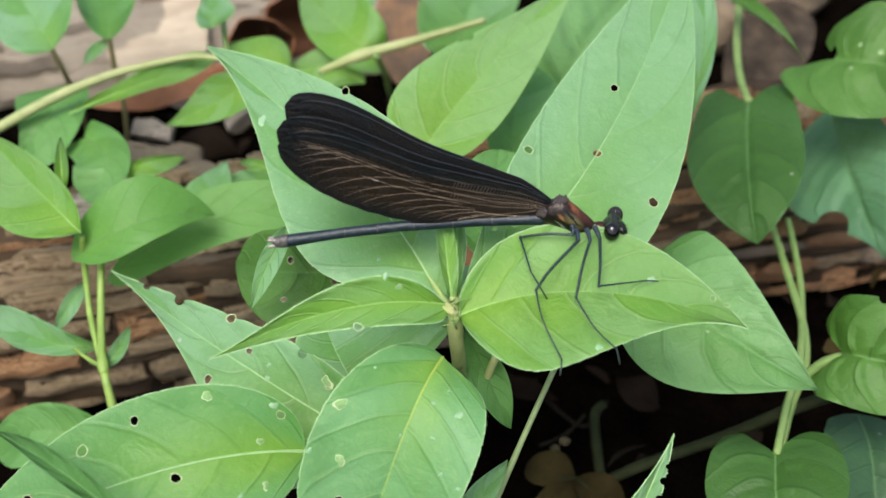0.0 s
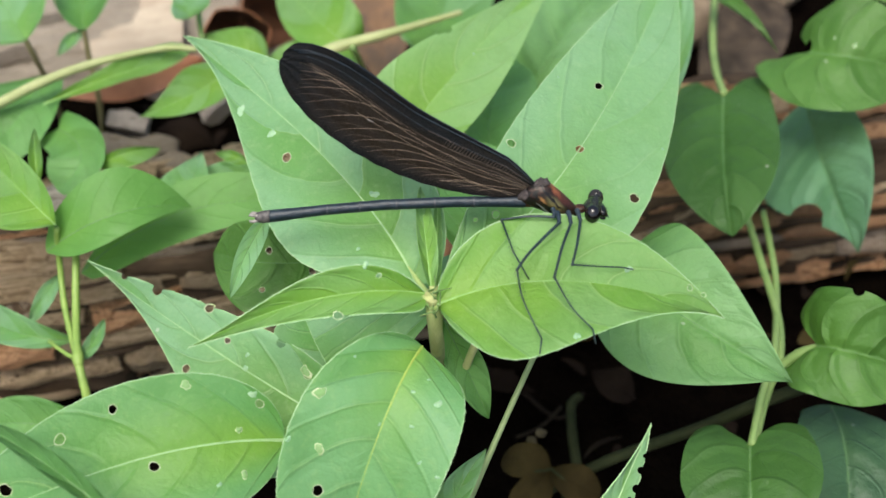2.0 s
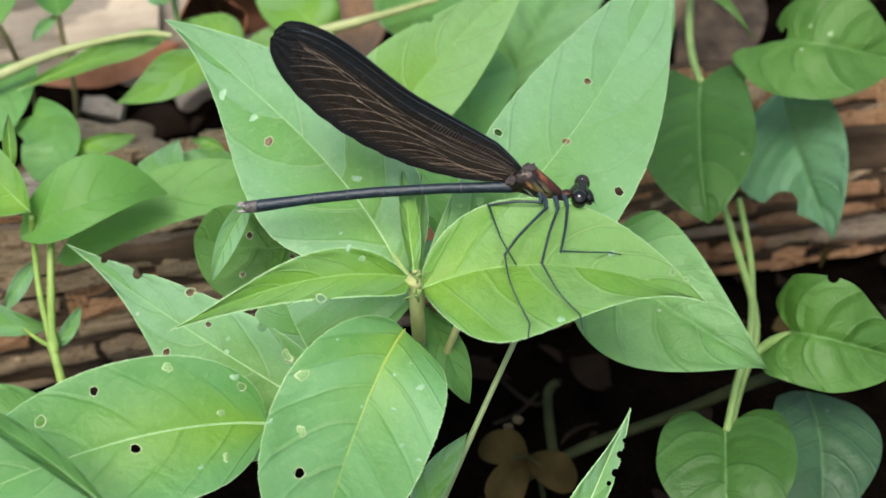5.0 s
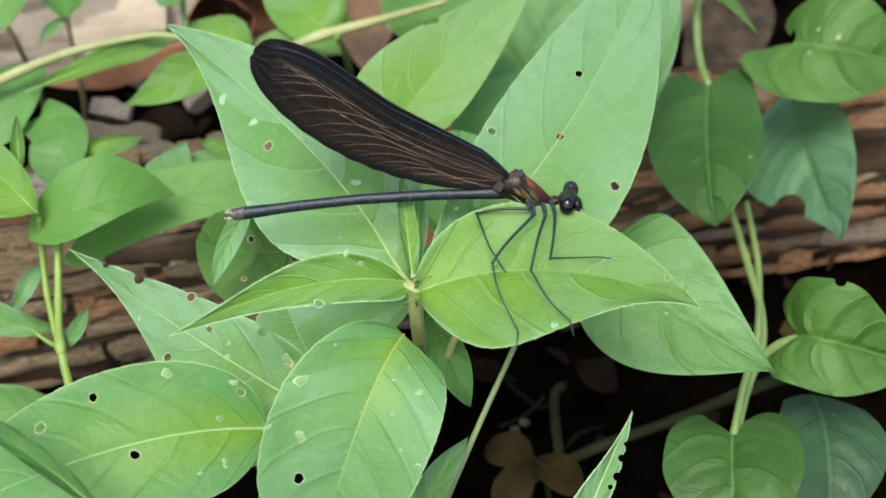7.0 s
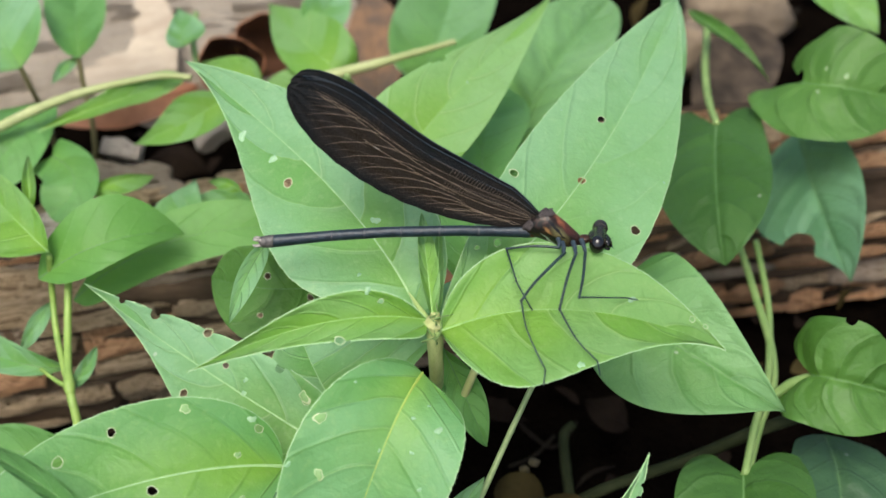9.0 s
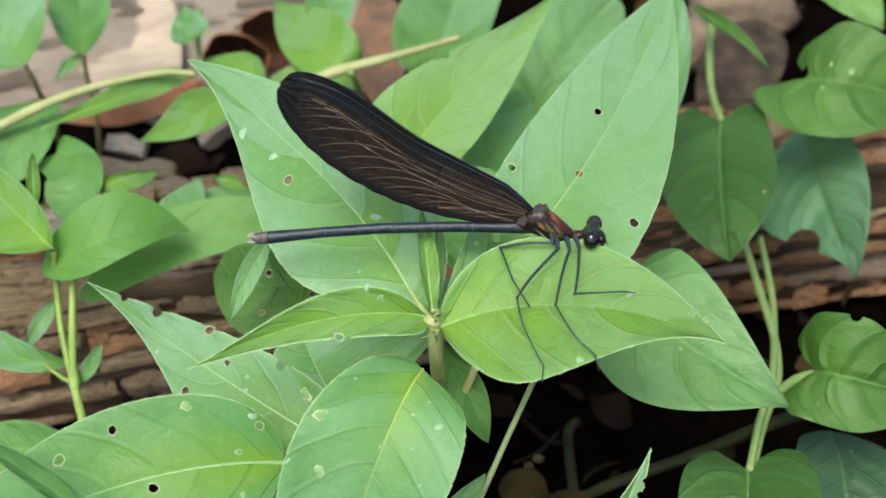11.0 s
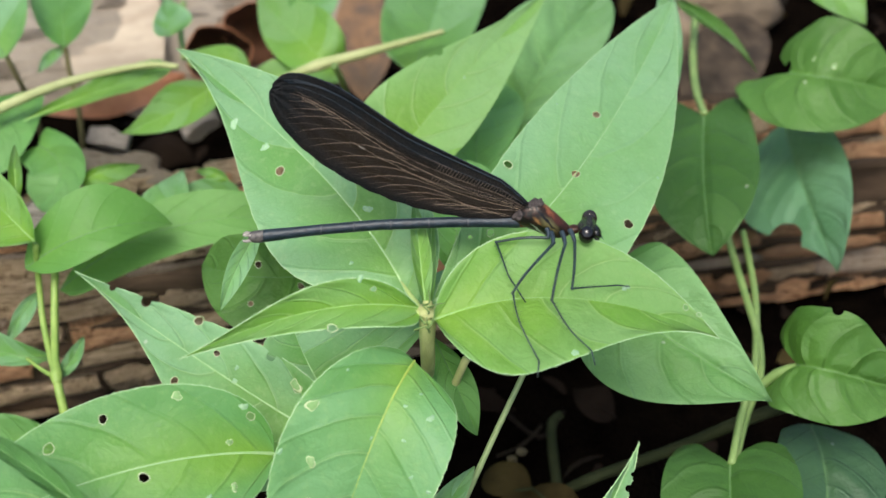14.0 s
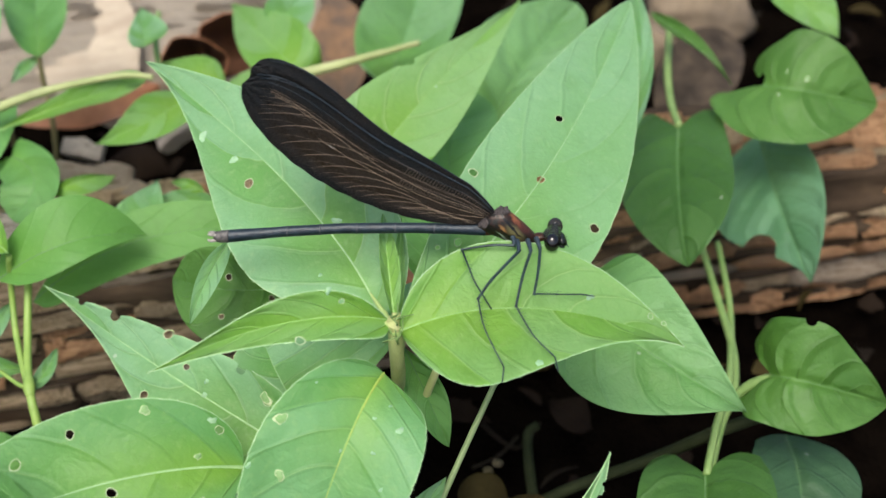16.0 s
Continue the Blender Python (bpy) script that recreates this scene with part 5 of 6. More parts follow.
dead = tagged(blade("dead_leaf", dict(base=(-0.0664, 0.1389, 0.0060), mid=(-0.0751, 0.1404, 0.0120), tip=(-0.0859, 0.1434, 0.0060), normal=(0, -0.45, 0.9), wl=0.0089, wr=0.0044, a=0.93, b=0.90, a2=0.86, b2=0.95, fold=-0.2, curl=-0.2), DEAD_SHADED, seed=60), "dark brown wet dead leaf in the hollow, colour deepened as shade", "leaf", "dead leaves")
tube("midrib", [(-0.0664, 0.1389, 0.0059), (-0.0705, 0.1395, 0.0104), (-0.0751, 0.1404, 0.0119), (-0.0803, 0.1417, 0.0104), (-0.0852, 0.1432, 0.0066)], [0.0005, 0.0004, 0.0003, 0.0002, 0.0001], DEAD_SHADED, dead, place=(-0.0664, 0.1389, 0.0060), sides=6, steps=3)
dead = tagged(blade("dead_leaf", dict(base=(-0.0161, 0.1538, 0.0180), mid=(-0.0167, 0.1762, 0.0220), tip=(-0.0219, 0.2190, 0.0200), normal=(0, -0.45, 0.9), wl=0.0092, wr=0.0108, a=0.96, b=0.90, a2=1.16, b2=0.68, fold=0.15), DEAD_PINK, seed=61), "pinkish brown dead leaf between green leaves", "leaf", "dead leaves")
tube("midrib", [(-0.0161, 0.1538, 0.0179), (-0.0158, 0.1625, 0.0206), (-0.0167, 0.1762, 0.0219), (-0.0187, 0.1951, 0.0216), (-0.0215, 0.2159, 0.0202)], [0.0005, 0.0004, 0.0003, 0.0002, 0.0001], DEAD_PINK, dead, place=(-0.0161, 0.1538, 0.0180), sides=6, steps=3)
dead = tagged(blade("dead_leaf", dict(base=(0.0859, 0.1480, 0.0180), mid=(0.0926, 0.1615, 0.0240), tip=(0.1138, 0.1888, 0.0220), normal=(0, -0.45, 0.9), wl=0.0128, wr=0.0111, a=0.99, b=0.44, a2=1.05, b2=0.79, fold=0.12, curl=0.1, w0=0.3), DEAD_GREY, seed=62), "mottled grey-brown dead leaf beside the vine", "leaf", "dead leaves")
tube("midrib", [(0.0859, 0.1480, 0.0179), (0.0874, 0.1530, 0.0219), (0.0926, 0.1615, 0.0239), (0.1014, 0.1734, 0.0239), (0.1121, 0.1868, 0.0222)], [0.0005, 0.0004, 0.0003, 0.0002, 0.0001], DEAD_GREY, dead, place=(0.0859, 0.1480, 0.0180), sides=6, steps=3)
dead = tagged(blade("dead_leaf", dict(base=(0.0019, 0.0335, 0.0600), mid=(0.0033, 0.0362, 0.0640), tip=(0.0044, 0.0468, 0.0620), normal=(0, -0.45, 0.9), wl=0.0031, wr=0.0032, a=0.75, b=1.09, a2=0.73, b2=1.10, fold=0.1), DEAD, seed=63), "orange-brown dead leaf under the herb", "leaf", "dead leaves")
tube("midrib", [(0.0019, 0.0335, 0.0599), (0.0026, 0.0338, 0.0626), (0.0033, 0.0362, 0.0639), (0.0039, 0.0405, 0.0636), (0.0043, 0.0459, 0.0622)], [0.0005, 0.0004, 0.0003, 0.0002, 0.0001], DEAD, dead, place=(0.0019, 0.0335, 0.0600), sides=6, steps=3)
dead = tagged(blade("dead_leaf", dict(base=(0.0487, 0.0399, 0.0100), mid=(0.0429, 0.0410, 0.0140), tip=(0.0393, 0.0487, 0.0100), normal=(0, -0.45, 0.9), wl=0.0037, wr=0.0053, a=0.75, b=1.10, a2=0.76, b2=1.09, fold=0.1, w0=0.3), DEAD_SHADED, seed=64), "brown dead leaf on the soil, dimmed in colour as shaded", "leaf", "dead leaves")
tube("midrib", [(0.0487, 0.0399, 0.0099), (0.0456, 0.0396, 0.0129), (0.0429, 0.0410, 0.0139), (0.0408, 0.0440, 0.0129), (0.0394, 0.0481, 0.0104)], [0.0005, 0.0004, 0.0003, 0.0002, 0.0001], DEAD_SHADED, dead, place=(0.0487, 0.0399, 0.0100), sides=6, steps=3)
dead = tagged(blade("dead_leaf", dict(base=(0.0107, 0.0485, 0.0080), mid=(0.0173, 0.0435, 0.0120), tip=(0.0251, 0.0432, 0.0080), normal=(0, -0.45, 0.9), wl=0.0027, wr=0.0029, a=0.74, b=1.11, a2=0.77, b2=1.09, fold=0.1, w0=0.3), DEAD_SHADED, seed=65), "brown dead leaf on the soil, dimmed in colour as shaded", "leaf", "dead leaves")
tube("midrib", [(0.0107, 0.0485, 0.0079), (0.0138, 0.0454, 0.0109), (0.0173, 0.0435, 0.0119), (0.0211, 0.0428, 0.0109), (0.0246, 0.0431, 0.0084)], [0.0005, 0.0004, 0.0003, 0.0002, 0.0001], DEAD_SHADED, dead, place=(0.0107, 0.0485, 0.0080), sides=6, steps=3)
blade("leaf", dict(base=(0.0260, 0.0122, 0.0200), mid=(0.0198, 0.0115, 0.0240), tip=(0.0152, 0.0149, 0.0200), normal=(0, -0.45, 0.9), wl=0.0038, wr=0.0043, a=0.78, b=0.59, a2=0.27, b2=0.52, fold=0.12, w0=0.25), DEAD_CLOVER_SHADED, clover, clover_at, seed=66)
blade("leaf", dict(base=(0.0260, 0.0122, 0.0200), mid=(0.0304, 0.0062, 0.0240), tip=(0.0362, 0.0055, 0.0200), normal=(0, -0.45, 0.9), wl=0.0040, wr=0.0043, a=0.74, b=0.62, a2=0.92, b2=0.52, fold=0.12, w0=0.25), DEAD_CLOVER_SHADED, clover, clover_at, seed=67)
blade("leaf", dict(base=(0.0260, 0.0122, 0.0200), mid=(0.0211, 0.0047, 0.0220), tip=(0.0177, 0.0007, 0.0180), normal=(0, -0.45, 0.9), wl=0.0050, wr=0.0038, a=0.93, b=0.29, a2=0.96, b2=0.59, fold=0.12, w0=0.25), DEAD_CLOVER_SHADED, clover, clover_at, seed=68)
tube("stem", [(0.0004, -0.0114, 0.1040), (0.0004, -0.0122, 0.1012), (0.0010, -0.0094, 0.0880), (0.0019, 0.0163, 0.0400), (0.0029, 0.0357, 0.0020)], [0.00070, 0.00093, 0.00108, 0.00119, 0.00130], STEM_NODE, plant, '', place=plant_at, bumps=0.06)
tube("stem", [(-0.0737, 0.0342, 0.0660), (-0.0728, 0.0239, 0.0600), (-0.0704, 0.0124, 0.0580), (-0.0683, 0.0061, 0.0530), (-0.0675, 0.0019, 0.0400), (-0.0717, 0.0065, 0.0030)], [0.00080, 0.00080, 0.00083, 0.00089, 0.00096, 0.00100], STEM_YOUNG, left, '', place=left_at, bumps=0.06)
tube("stem", [(-0.0756, 0.0326, 0.0740), (-0.0767, 0.0312, 0.0640), (-0.0754, 0.0248, 0.0590), (-0.0714, 0.0140, 0.0560)], [0.00065, 0.00065, 0.00067, 0.00070], STEM_YOUNG, left, '', place=left_at, bumps=0.06)
tube("stem", [(0.0769, 0.1427, 0.0600), (0.0731, 0.1217, 0.0580), (0.0716, 0.1070, 0.0580), (0.0713, 0.0946, 0.0600)], [0.00100, 0.00100, 0.00100, 0.00100], STEM, vine, '', place=vine_at, bumps=0.06)
tube("stem", [(0.0741, 0.0684, 0.0460), (0.0736, 0.0458, 0.0490), (0.0728, 0.0279, 0.0520), (0.0701, 0.0154, 0.0540), (0.0660, 0.0069, 0.0520), (0.0616, -0.0047, 0.0510)], [0.00090, 0.00090, 0.00090, 0.00092, 0.00094, 0.00090], STEM, vine, '', place=vine_at, bumps=0.06)
tube("stem", [(0.0787, 0.0685, 0.0450), (0.0765, 0.0468, 0.0480), (0.0733, 0.0313, 0.0510), (0.0686, 0.0152, 0.0560), (0.0645, 0.0053, 0.0540), (0.0611, -0.0047, 0.0520)], [0.00080, 0.00080, 0.00080, 0.00080, 0.00080, 0.00080], STEM, vine, '', place=vine_at, bumps=0.06)
tube("stem", [(0.0218, 0.0070, 0.0160), (0.0380, 0.0129, 0.0220), (0.0565, 0.0142, 0.0320), (0.0677, 0.0133, 0.0420), (0.0786, 0.0165, 0.0440)], [0.00120, 0.00120, 0.00125, 0.00133, 0.00140], STEM_SHADED, vine, '', place=vine_at, bumps=0.06)
tube("stem", [(0.0684, 0.0126, 0.0530), (0.0726, 0.0132, 0.0580), (0.0768, 0.0127, 0.0610)], [0.00100, 0.00100, 0.00090], STEM, vine, '', place=vine_at, bumps=0.06)
tube("stem", [(0.0189, -0.0066, 0.0860), (0.0138, -0.0143, 0.0780), (0.0102, -0.0198, 0.0720), (0.0061, -0.0257, 0.0640), (0.0016, -0.0316, 0.0550)], [0.00050, 0.00050, 0.00053, 0.00056, 0.00060], STEM_GREY, plant, '', place=plant_at, bumps=0.06)
tube("stem", [(0.0076, -0.0059, 0.0840), (0.0058, -0.0056, 0.0760), (0.0031, 0.0042, 0.0500)], [0.00070, 0.00075, 0.00080], STEM_NODE, plant, '', place=plant_at, bumps=0.06)
tube("stem", [(-0.1070, 0.0745, 0.0670), (-0.1017, 0.0790, 0.0680), (-0.0928, 0.0864, 0.0690), (-0.0831, 0.0920, 0.0700), (-0.0730, 0.0960, 0.0705), (-0.0640, 0.0989, 0.0705), (-0.0573, 0.0989, 0.0700)], [0.00120, 0.00125, 0.00120, 0.00105, 0.00085, 0.00085, 0.00070], DRY, dry, '', place=dry_at, bumps=0.06)
tube("stem", [(-0.0352, 0.1098, 0.0580), (-0.0249, 0.1111, 0.0620), (-0.0135, 0.1136, 0.0640), (-0.0035, 0.1186, 0.0640), (0.0070, 0.1240, 0.0640)], [0.00070, 0.00150, 0.00120, 0.00090, 0.00070], DRY, dry2, '', place=dry2_at, bumps=0.06)
tube("stem", [(-0.1019, 0.1088, 0.0660), (-0.1008, 0.1090, 0.0600), (-0.1010, 0.1129, 0.0500), (-0.1040, 0.1238, 0.0300), (-0.1077, 0.1305, 0.0120)], [0.00070, 0.00070, 0.00070, 0.00070, 0.00070], STEM_BROWN, top, '', place=top_at, bumps=0.06)
tube("stem", [(-0.0902, 0.1190, 0.0620), (-0.0900, 0.1173, 0.0540), (-0.0895, 0.1159, 0.0440), (-0.0915, 0.1188, 0.0300), (-0.0956, 0.1254, 0.0120)], [0.00070, 0.00070, 0.00070, 0.00070, 0.00070], STEM_BROWN, top, '', place=top_at, bumps=0.06)
tube("stem", [(0.0259, 0.0115, 0.0210), (0.0222, 0.0099, 0.0225), (0.0180, 0.0099, 0.0220)], [0.00035, 0.00035, 0.00035], STEM_SHADED, clover, '', place=clover_at, bumps=0.06)
tube("stem", [(0.0259, 0.0115, 0.0210), (0.0282, 0.0074, 0.0230), (0.0310, 0.0041, 0.0220)], [0.00035, 0.00032, 0.00030], STEM_SHADED, clover, '', place=clover_at, bumps=0.06)
tube("stem", [(0.0260, 0.0122, 0.0200), (0.0288, 0.0126, 0.0120), (0.0310, 0.0138, 0.0010)], [0.00050, 0.00050, 0.00060], STEM_SHADED, clover, '', place=clover_at, bumps=0.06)
tube("stem", [(0.0349, 0.0360, 0.0160), (0.0325, 0.0339, 0.0150), (0.0322, 0.0252, 0.0140), (0.0332, 0.0155, 0.0100)], [0.00100, 0.00110, 0.00120, 0.00120], STEM_SHADED, soil_stalk, '', place=soil_stalk_at, bumps=0.06)
tube("stem", [(0.0095, 0.0557, 0.0060), (0.0203, 0.0450, 0.0080), (0.0301, 0.0354, 0.0080), (0.0366, 0.0416, 0.0100)], [0.00060, 0.00060, 0.00057, 0.00050], TWIG_SHADED, twig, '', place=twig_at, bumps=0.06)
tube("stem", [(0.0309, 0.0381, 0.0090), (0.0258, 0.0329, 0.0080), (0.0197, 0.0311, 0.0060)], [0.00050, 0.00050, 0.00040], TWIG_SHADED, twig2, '', place=twig2_at, bumps=0.06)
tube("stem", [(-0.0602, 0.1192, 0.0580), (-0.0623, 0.1292, 0.0600), (-0.0628, 0.1396, 0.0620)], [0.00080, 0.00080, 0.00080], STEM, creep, '', place=creep_at, bumps=0.06)
tube("stem", [(-0.0204, 0.1083, 0.0640), (-0.0189, 0.1135, 0.0550), (-0.0188, 0.1301, 0.0350)], [0.00080, 0.00080, 0.00080], STEM, creep, '', place=creep_at, bumps=0.06)
tube("stem", [(0.0004, -0.0127, 0.1034), (0.0005, -0.0123, 0.0970), (0.0009, -0.0085, 0.0840)], [0.00150, 0.00125, 0.00105], STEM_NODE, plant, 'pale ribbed node of the stem', place=plant_at, bumps=0.06)
tube("stem", [(0.0004, -0.0135, 0.1016), (-0.0014, -0.0127, 0.1027), (-0.0050, -0.0130, 0.1040)], [0.00080, 0.00055, 0.00010], STEM_PALE, plant, '', place=plant_at, bumps=0.06)
tube("stem", [(0.0005, -0.0136, 0.1016), (0.0025, -0.0137, 0.1028), (0.0058, -0.0137, 0.1040)], [0.00080, 0.00050, 0.00010], STEM_PALE, plant, '', place=plant_at, bumps=0.06)
tube("stem", [(0.0002, -0.0126, 0.1016), (-0.0015, -0.0075, 0.0996), (-0.0039, -0.0036, 0.1006)], [0.00070, 0.00055, 0.00010], STEM_PALE, plant, '', place=plant_at, bumps=0.06)
tube("stem", [(-0.0703, 0.0118, 0.0580), (-0.0733, 0.0141, 0.0570), (-0.0778, 0.0182, 0.0560)], [0.00060, 0.00045, 0.00040], STEM_YOUNG, left, '', place=left_at, bumps=0.06)


tube("node", [(-0.0709, 0.0145, 0.0585), (-0.0704, 0.0124, 0.0581), (-0.0699, 0.0106, 0.0574)], [0.0008, 0.00125, 0.0009], STEM_YOUNG, left, 'swollen green node of the stem', place=left_at)


# ---- split strips of wood on the log's face ----
def strip_mesh(seed, wood=None):
    rng = random.Random(seed)
    n = 7
    verts = []
    for i in range(n + 1):
        x = i / n - 0.5
        end = 1 - 0.35 * (abs(x) * 2) ** 6
        wav = 0.12 * math.sin(i * 1.3 + seed)
        for y, z in ((-0.5, -0.5), (0.42, -0.42), (0.5, -0.2), (0.5, 0.25), (0.4, 0.45), (-0.5, 0.5)):
            jig = rng.uniform(-0.12, 0.12)
            verts.append((x + (rng.uniform(-0.05, 0.05) if i in (0, n) else 0), y * (1 + jig) + (wav if y > 0 else 0), z * end + jig * 0.6 + wav * 0.5))
    m = 6
    faces = [(i * m + k, i * m + (k + 1) % m, (i + 1) * m + (k + 1) % m, (i + 1) * m + k) for i in range(n) for k in range(m)]
    faces += [tuple(range(m))[::-1], tuple(n * m + k for k in range(m))]
    me = bpy.data.meshes.new("wood_strip")
    me.from_pydata(verts, [], faces)
    me.materials.append(wood or STRIP_PALE if wood or seed % 9 == 4 else (STRIP_RED if seed % 9 in (2, 7) else STRIP))
    me.update()
    return me


def strip_material(name, c1, c2, c3):
    """Weathered split wood; the pieces' own axes run along, out of and across them, each one unit long."""
    m = Nodes(name, 0.85, 0, 0.15)
    info = m.tree.nodes.new("ShaderNodeObjectInfo")
    tc = m.tree.nodes.new("ShaderNodeTexCoord")
    add = m.tree.nodes.new("ShaderNodeVectorMath")
    comb = m.tree.nodes.new("ShaderNodeCombineXYZ")
    for k, f in enumerate((31.0, 17.0, 53.0)):
        m.put(comb, k, m.math("MULTIPLY", info.outputs["Random"], f))
    m.put(add, 0, tc.outputs["Object"])
    m.put(add, 1, comb.outputs[0])
    mp = m.tree.nodes.new("ShaderNodeMapping")
    mp.inputs["Scale"].default_value = (1.3, 5.0, 16.0)
    m.put(mp, "Vector", add.outputs[0])
    g1, g2 = m.noise(mp.outputs[0], 1.6, 6, 0.65, 0.8), m.noise(mp.outputs[0], 7, 5, 0.7, 0.4)
    both = m.math("ADD", m.math("MULTIPLY", g1, 0.65), m.math("MULTIPLY", g2, 0.35))
    col = m.ramp(both, [(0.37, tuple(0.2 * x for x in c3)), (0.43, c3), (0.475, c1), (0.57, c2)])
    col = m.mix(m.math("MULTIPLY", info.outputs["Random"], 0.25), col, c3)
    m.colour(col)
    m.bump(m.math("ADD", g1, m.math("MULTIPLY", g2, 0.7)), 0.0022)
    return m.mat


STRIP = strip_material("split_wood", (0.56, 0.41, 0.24), (0.8, 0.63, 0.41), (0.13, 0.075, 0.038))
STRIP_PALE = strip_material("split_wood_pale", (0.4, 0.31, 0.22), (0.52, 0.43, 0.33), (0.2, 0.14, 0.09))
STRIP_BLEACHED = strip_material("split_wood_bleached", (0.38, 0.31, 0.23), (0.46, 0.395, 0.3), (0.29, 0.225, 0.155))
STRIP_WHITE = strip_material("split_wood_white", (0.55, 0.49, 0.42), (0.68, 0.62, 0.55), (0.34, 0.28, 0.22))
STRIP_RED = strip_material("split_wood_reddish", (0.6, 0.32, 0.15), (0.78, 0.48, 0.27), (0.17, 0.075, 0.035))


def build_old_wood():
    """A bleached flat piece of wood behind the log."""
    a, b = np.array((-0.1863, 0.1606, 0.0040)), np.array((-0.0195, 0.1892, 0.0040))
    e = unit(b - a)
    n_out = np.array([e[1], -e[0], 0.0])
    ns, nw = 220, 110
    verts = []
    for i in range(ns + 1):
        for j in range(nw + 1):
            w = j / nw
            an = math.pi * w
            s = i / ns
            lift = 0.0011 * noise.fractal(Vector((s * 9, w * 46, 5)), 0.8, 2.1, 5) + 0.003 * noise.noise(Vector((s * 3, w * 4, 9)))
            verts.append(a + (b - a) * s - n_out * (0.05 - (0.05 + lift) * math.cos(an)) + np.array([0, 0, (0.02 + lift) * math.sin(an) ** 0.7 - 0.004]))
    faces = [(i * (nw + 1) + j, (i + 1) * (nw + 1) + j, (i + 1) * (nw + 1) + j + 1, i * (nw + 1) + j + 1) for i in range(ns) for j in range(nw)]
    ob = mesh_object("old_wood", [(v - a).tolist() for v in verts], faces, [WOOD_PALE])
    ob.location = a
    rng = random.Random(4)
    shapes = [strip_mesh(k, STRIP_BLEACHED) for k in (31, 32, 33)]
    for n in range(16):
        i, j = rng.randrange(20, ns - 20), rng.randrange(12, 58)
        k = i * (nw + 1) + j
        up = unit(verts[k + 2] - verts[k - 2])
        face = unit(np.cross(e, up))
        face = face if face[2] - face[1] > 0 else -face
        strip = new("wood_strip", rng.choice(shapes))
        strip.parent = ob
        turn = Matrix([[e[q], face[q], up[q]] for q in range(3)]).to_4x4()
        strip.matrix_basis = Matrix.Translation(verts[k] - a - face * 0.0008) @ turn @ Matrix.Diagonal((rng.uniform(0.02, 0.045), 0.003, rng.uniform(0.003, 0.007), 1))
    return tagged(ob, "bleached tan slab of old wood behind the log", "wood")


build_old_wood()


def build_litter():
    """Bits of dead leaf and bark on the soil behind and under the log: too many to count."""
    rng = random.Random(23)
    verts, faces, mats = [], [], []
    for n in range(520):
        x, y = rng.uniform(-0.2, 0.28), rng.uniform(0.05, 0.26) if n % 9 else rng.uniform(-0.06, 0.05)
        c = Vector((x, y, 0.002 + rng.uniform(0, 0.006)))
        ln, wd = rng.uniform(0.004, 0.014), rng.uniform(0.002, 0.006)
        R = Euler((rng.uniform(-0.6, 0.6), rng.uniform(-0.6, 0.6), rng.uniform(0, 6.28))).to_matrix()
        o = len(verts)
        for i in range(5):
            t = i / 4
            w = wd * (0.25 + math.sin(math.pi * min(1, t * 1.1)) * 0.75) * rng.uniform(0.8, 1.2)
            for q in (-1, 0, 1):
                verts.append(c + R @ Vector(((t - 0.5) * ln, q * w * 0.5, 0.12 * ln * (1 - (2 * t - 1) ** 2) + 0.25 * w * abs(q))))
        for i in range(4):
            for q in range(2):
                a = o + i * 3 + q
                faces.append((a, a + 1, a + 4, a + 3))
                mats.append(n % 4)
    # all four colours are darkened to stand for shade over the litter
    ob = mesh_object("leaf_litter", [tuple(v) for v in verts], faces, [DEAD_SHADED, DEAD_SHADED, TWIG_SHADED, DEAD_CLOVER_SHADED], face_mats=mats)
    return tagged(ob, "litter of dead leaf bits on soil, shade in its near-black colours", "litter", kind="stuff")


build_litter()


def build_strips():
    shapes = [strip_mesh(k) for k in range(18)]
    reds = [shapes[k] for k in (2, 7, 11, 16)]
    rng = random.Random(11)
    count = 0
    w = 0.015
    while w < 0.75:
        high = rng.uniform(0.0024, 0.0052)
        s = -0.06 + rng.uniform(-0.03, 0)
        while s < 0.34:
            ln = rng.choice((0.009, 0.014, 0.02, 0.034)) * rng.uniform(0.8, 1.25)
            p = log_point(s + ln / 2, w, 0.0002 + rng.uniform(-0.0028, 0.0016))
            q = log_point(s + ln / 2, w + 0.01)
            upv = unit(q - p)
            outv = unit(np.cross(LOG_E, upv))
            if (outv @ (LOG_N + np.array([0, 0, 1.0]))) < 0:
                outv = -outv
            ob = new("wood_strip", rng.choice(reds if s > 0.15 and rng.random() < 0.65 else shapes))
            ob.parent = log
            sc = (ln * rng.uniform(0.9, 1.05), rng.uniform(0.003, 0.0085), high * rng.uniform(0.5, 0.88))
            M = Matrix([[LOG_E[k], outv[k], upv[k]] for k in range(3)]).to_4x4()
            ob.matrix_basis = Matrix.Translation(p - LOG_A) @ M @ pose(0, 0, 0, rng.uniform(-9, 9), rng.uniform(-2.5, 2.5), rng.uniform(-3, 3)) @ Matrix.Diagonal((*sc, 1))
            count += 1
            s += ln * rng.uniform(0.93, 1.12)
        w += high / 0.085 * rng.uniform(0.95, 1.15)
    return count


build_strips()


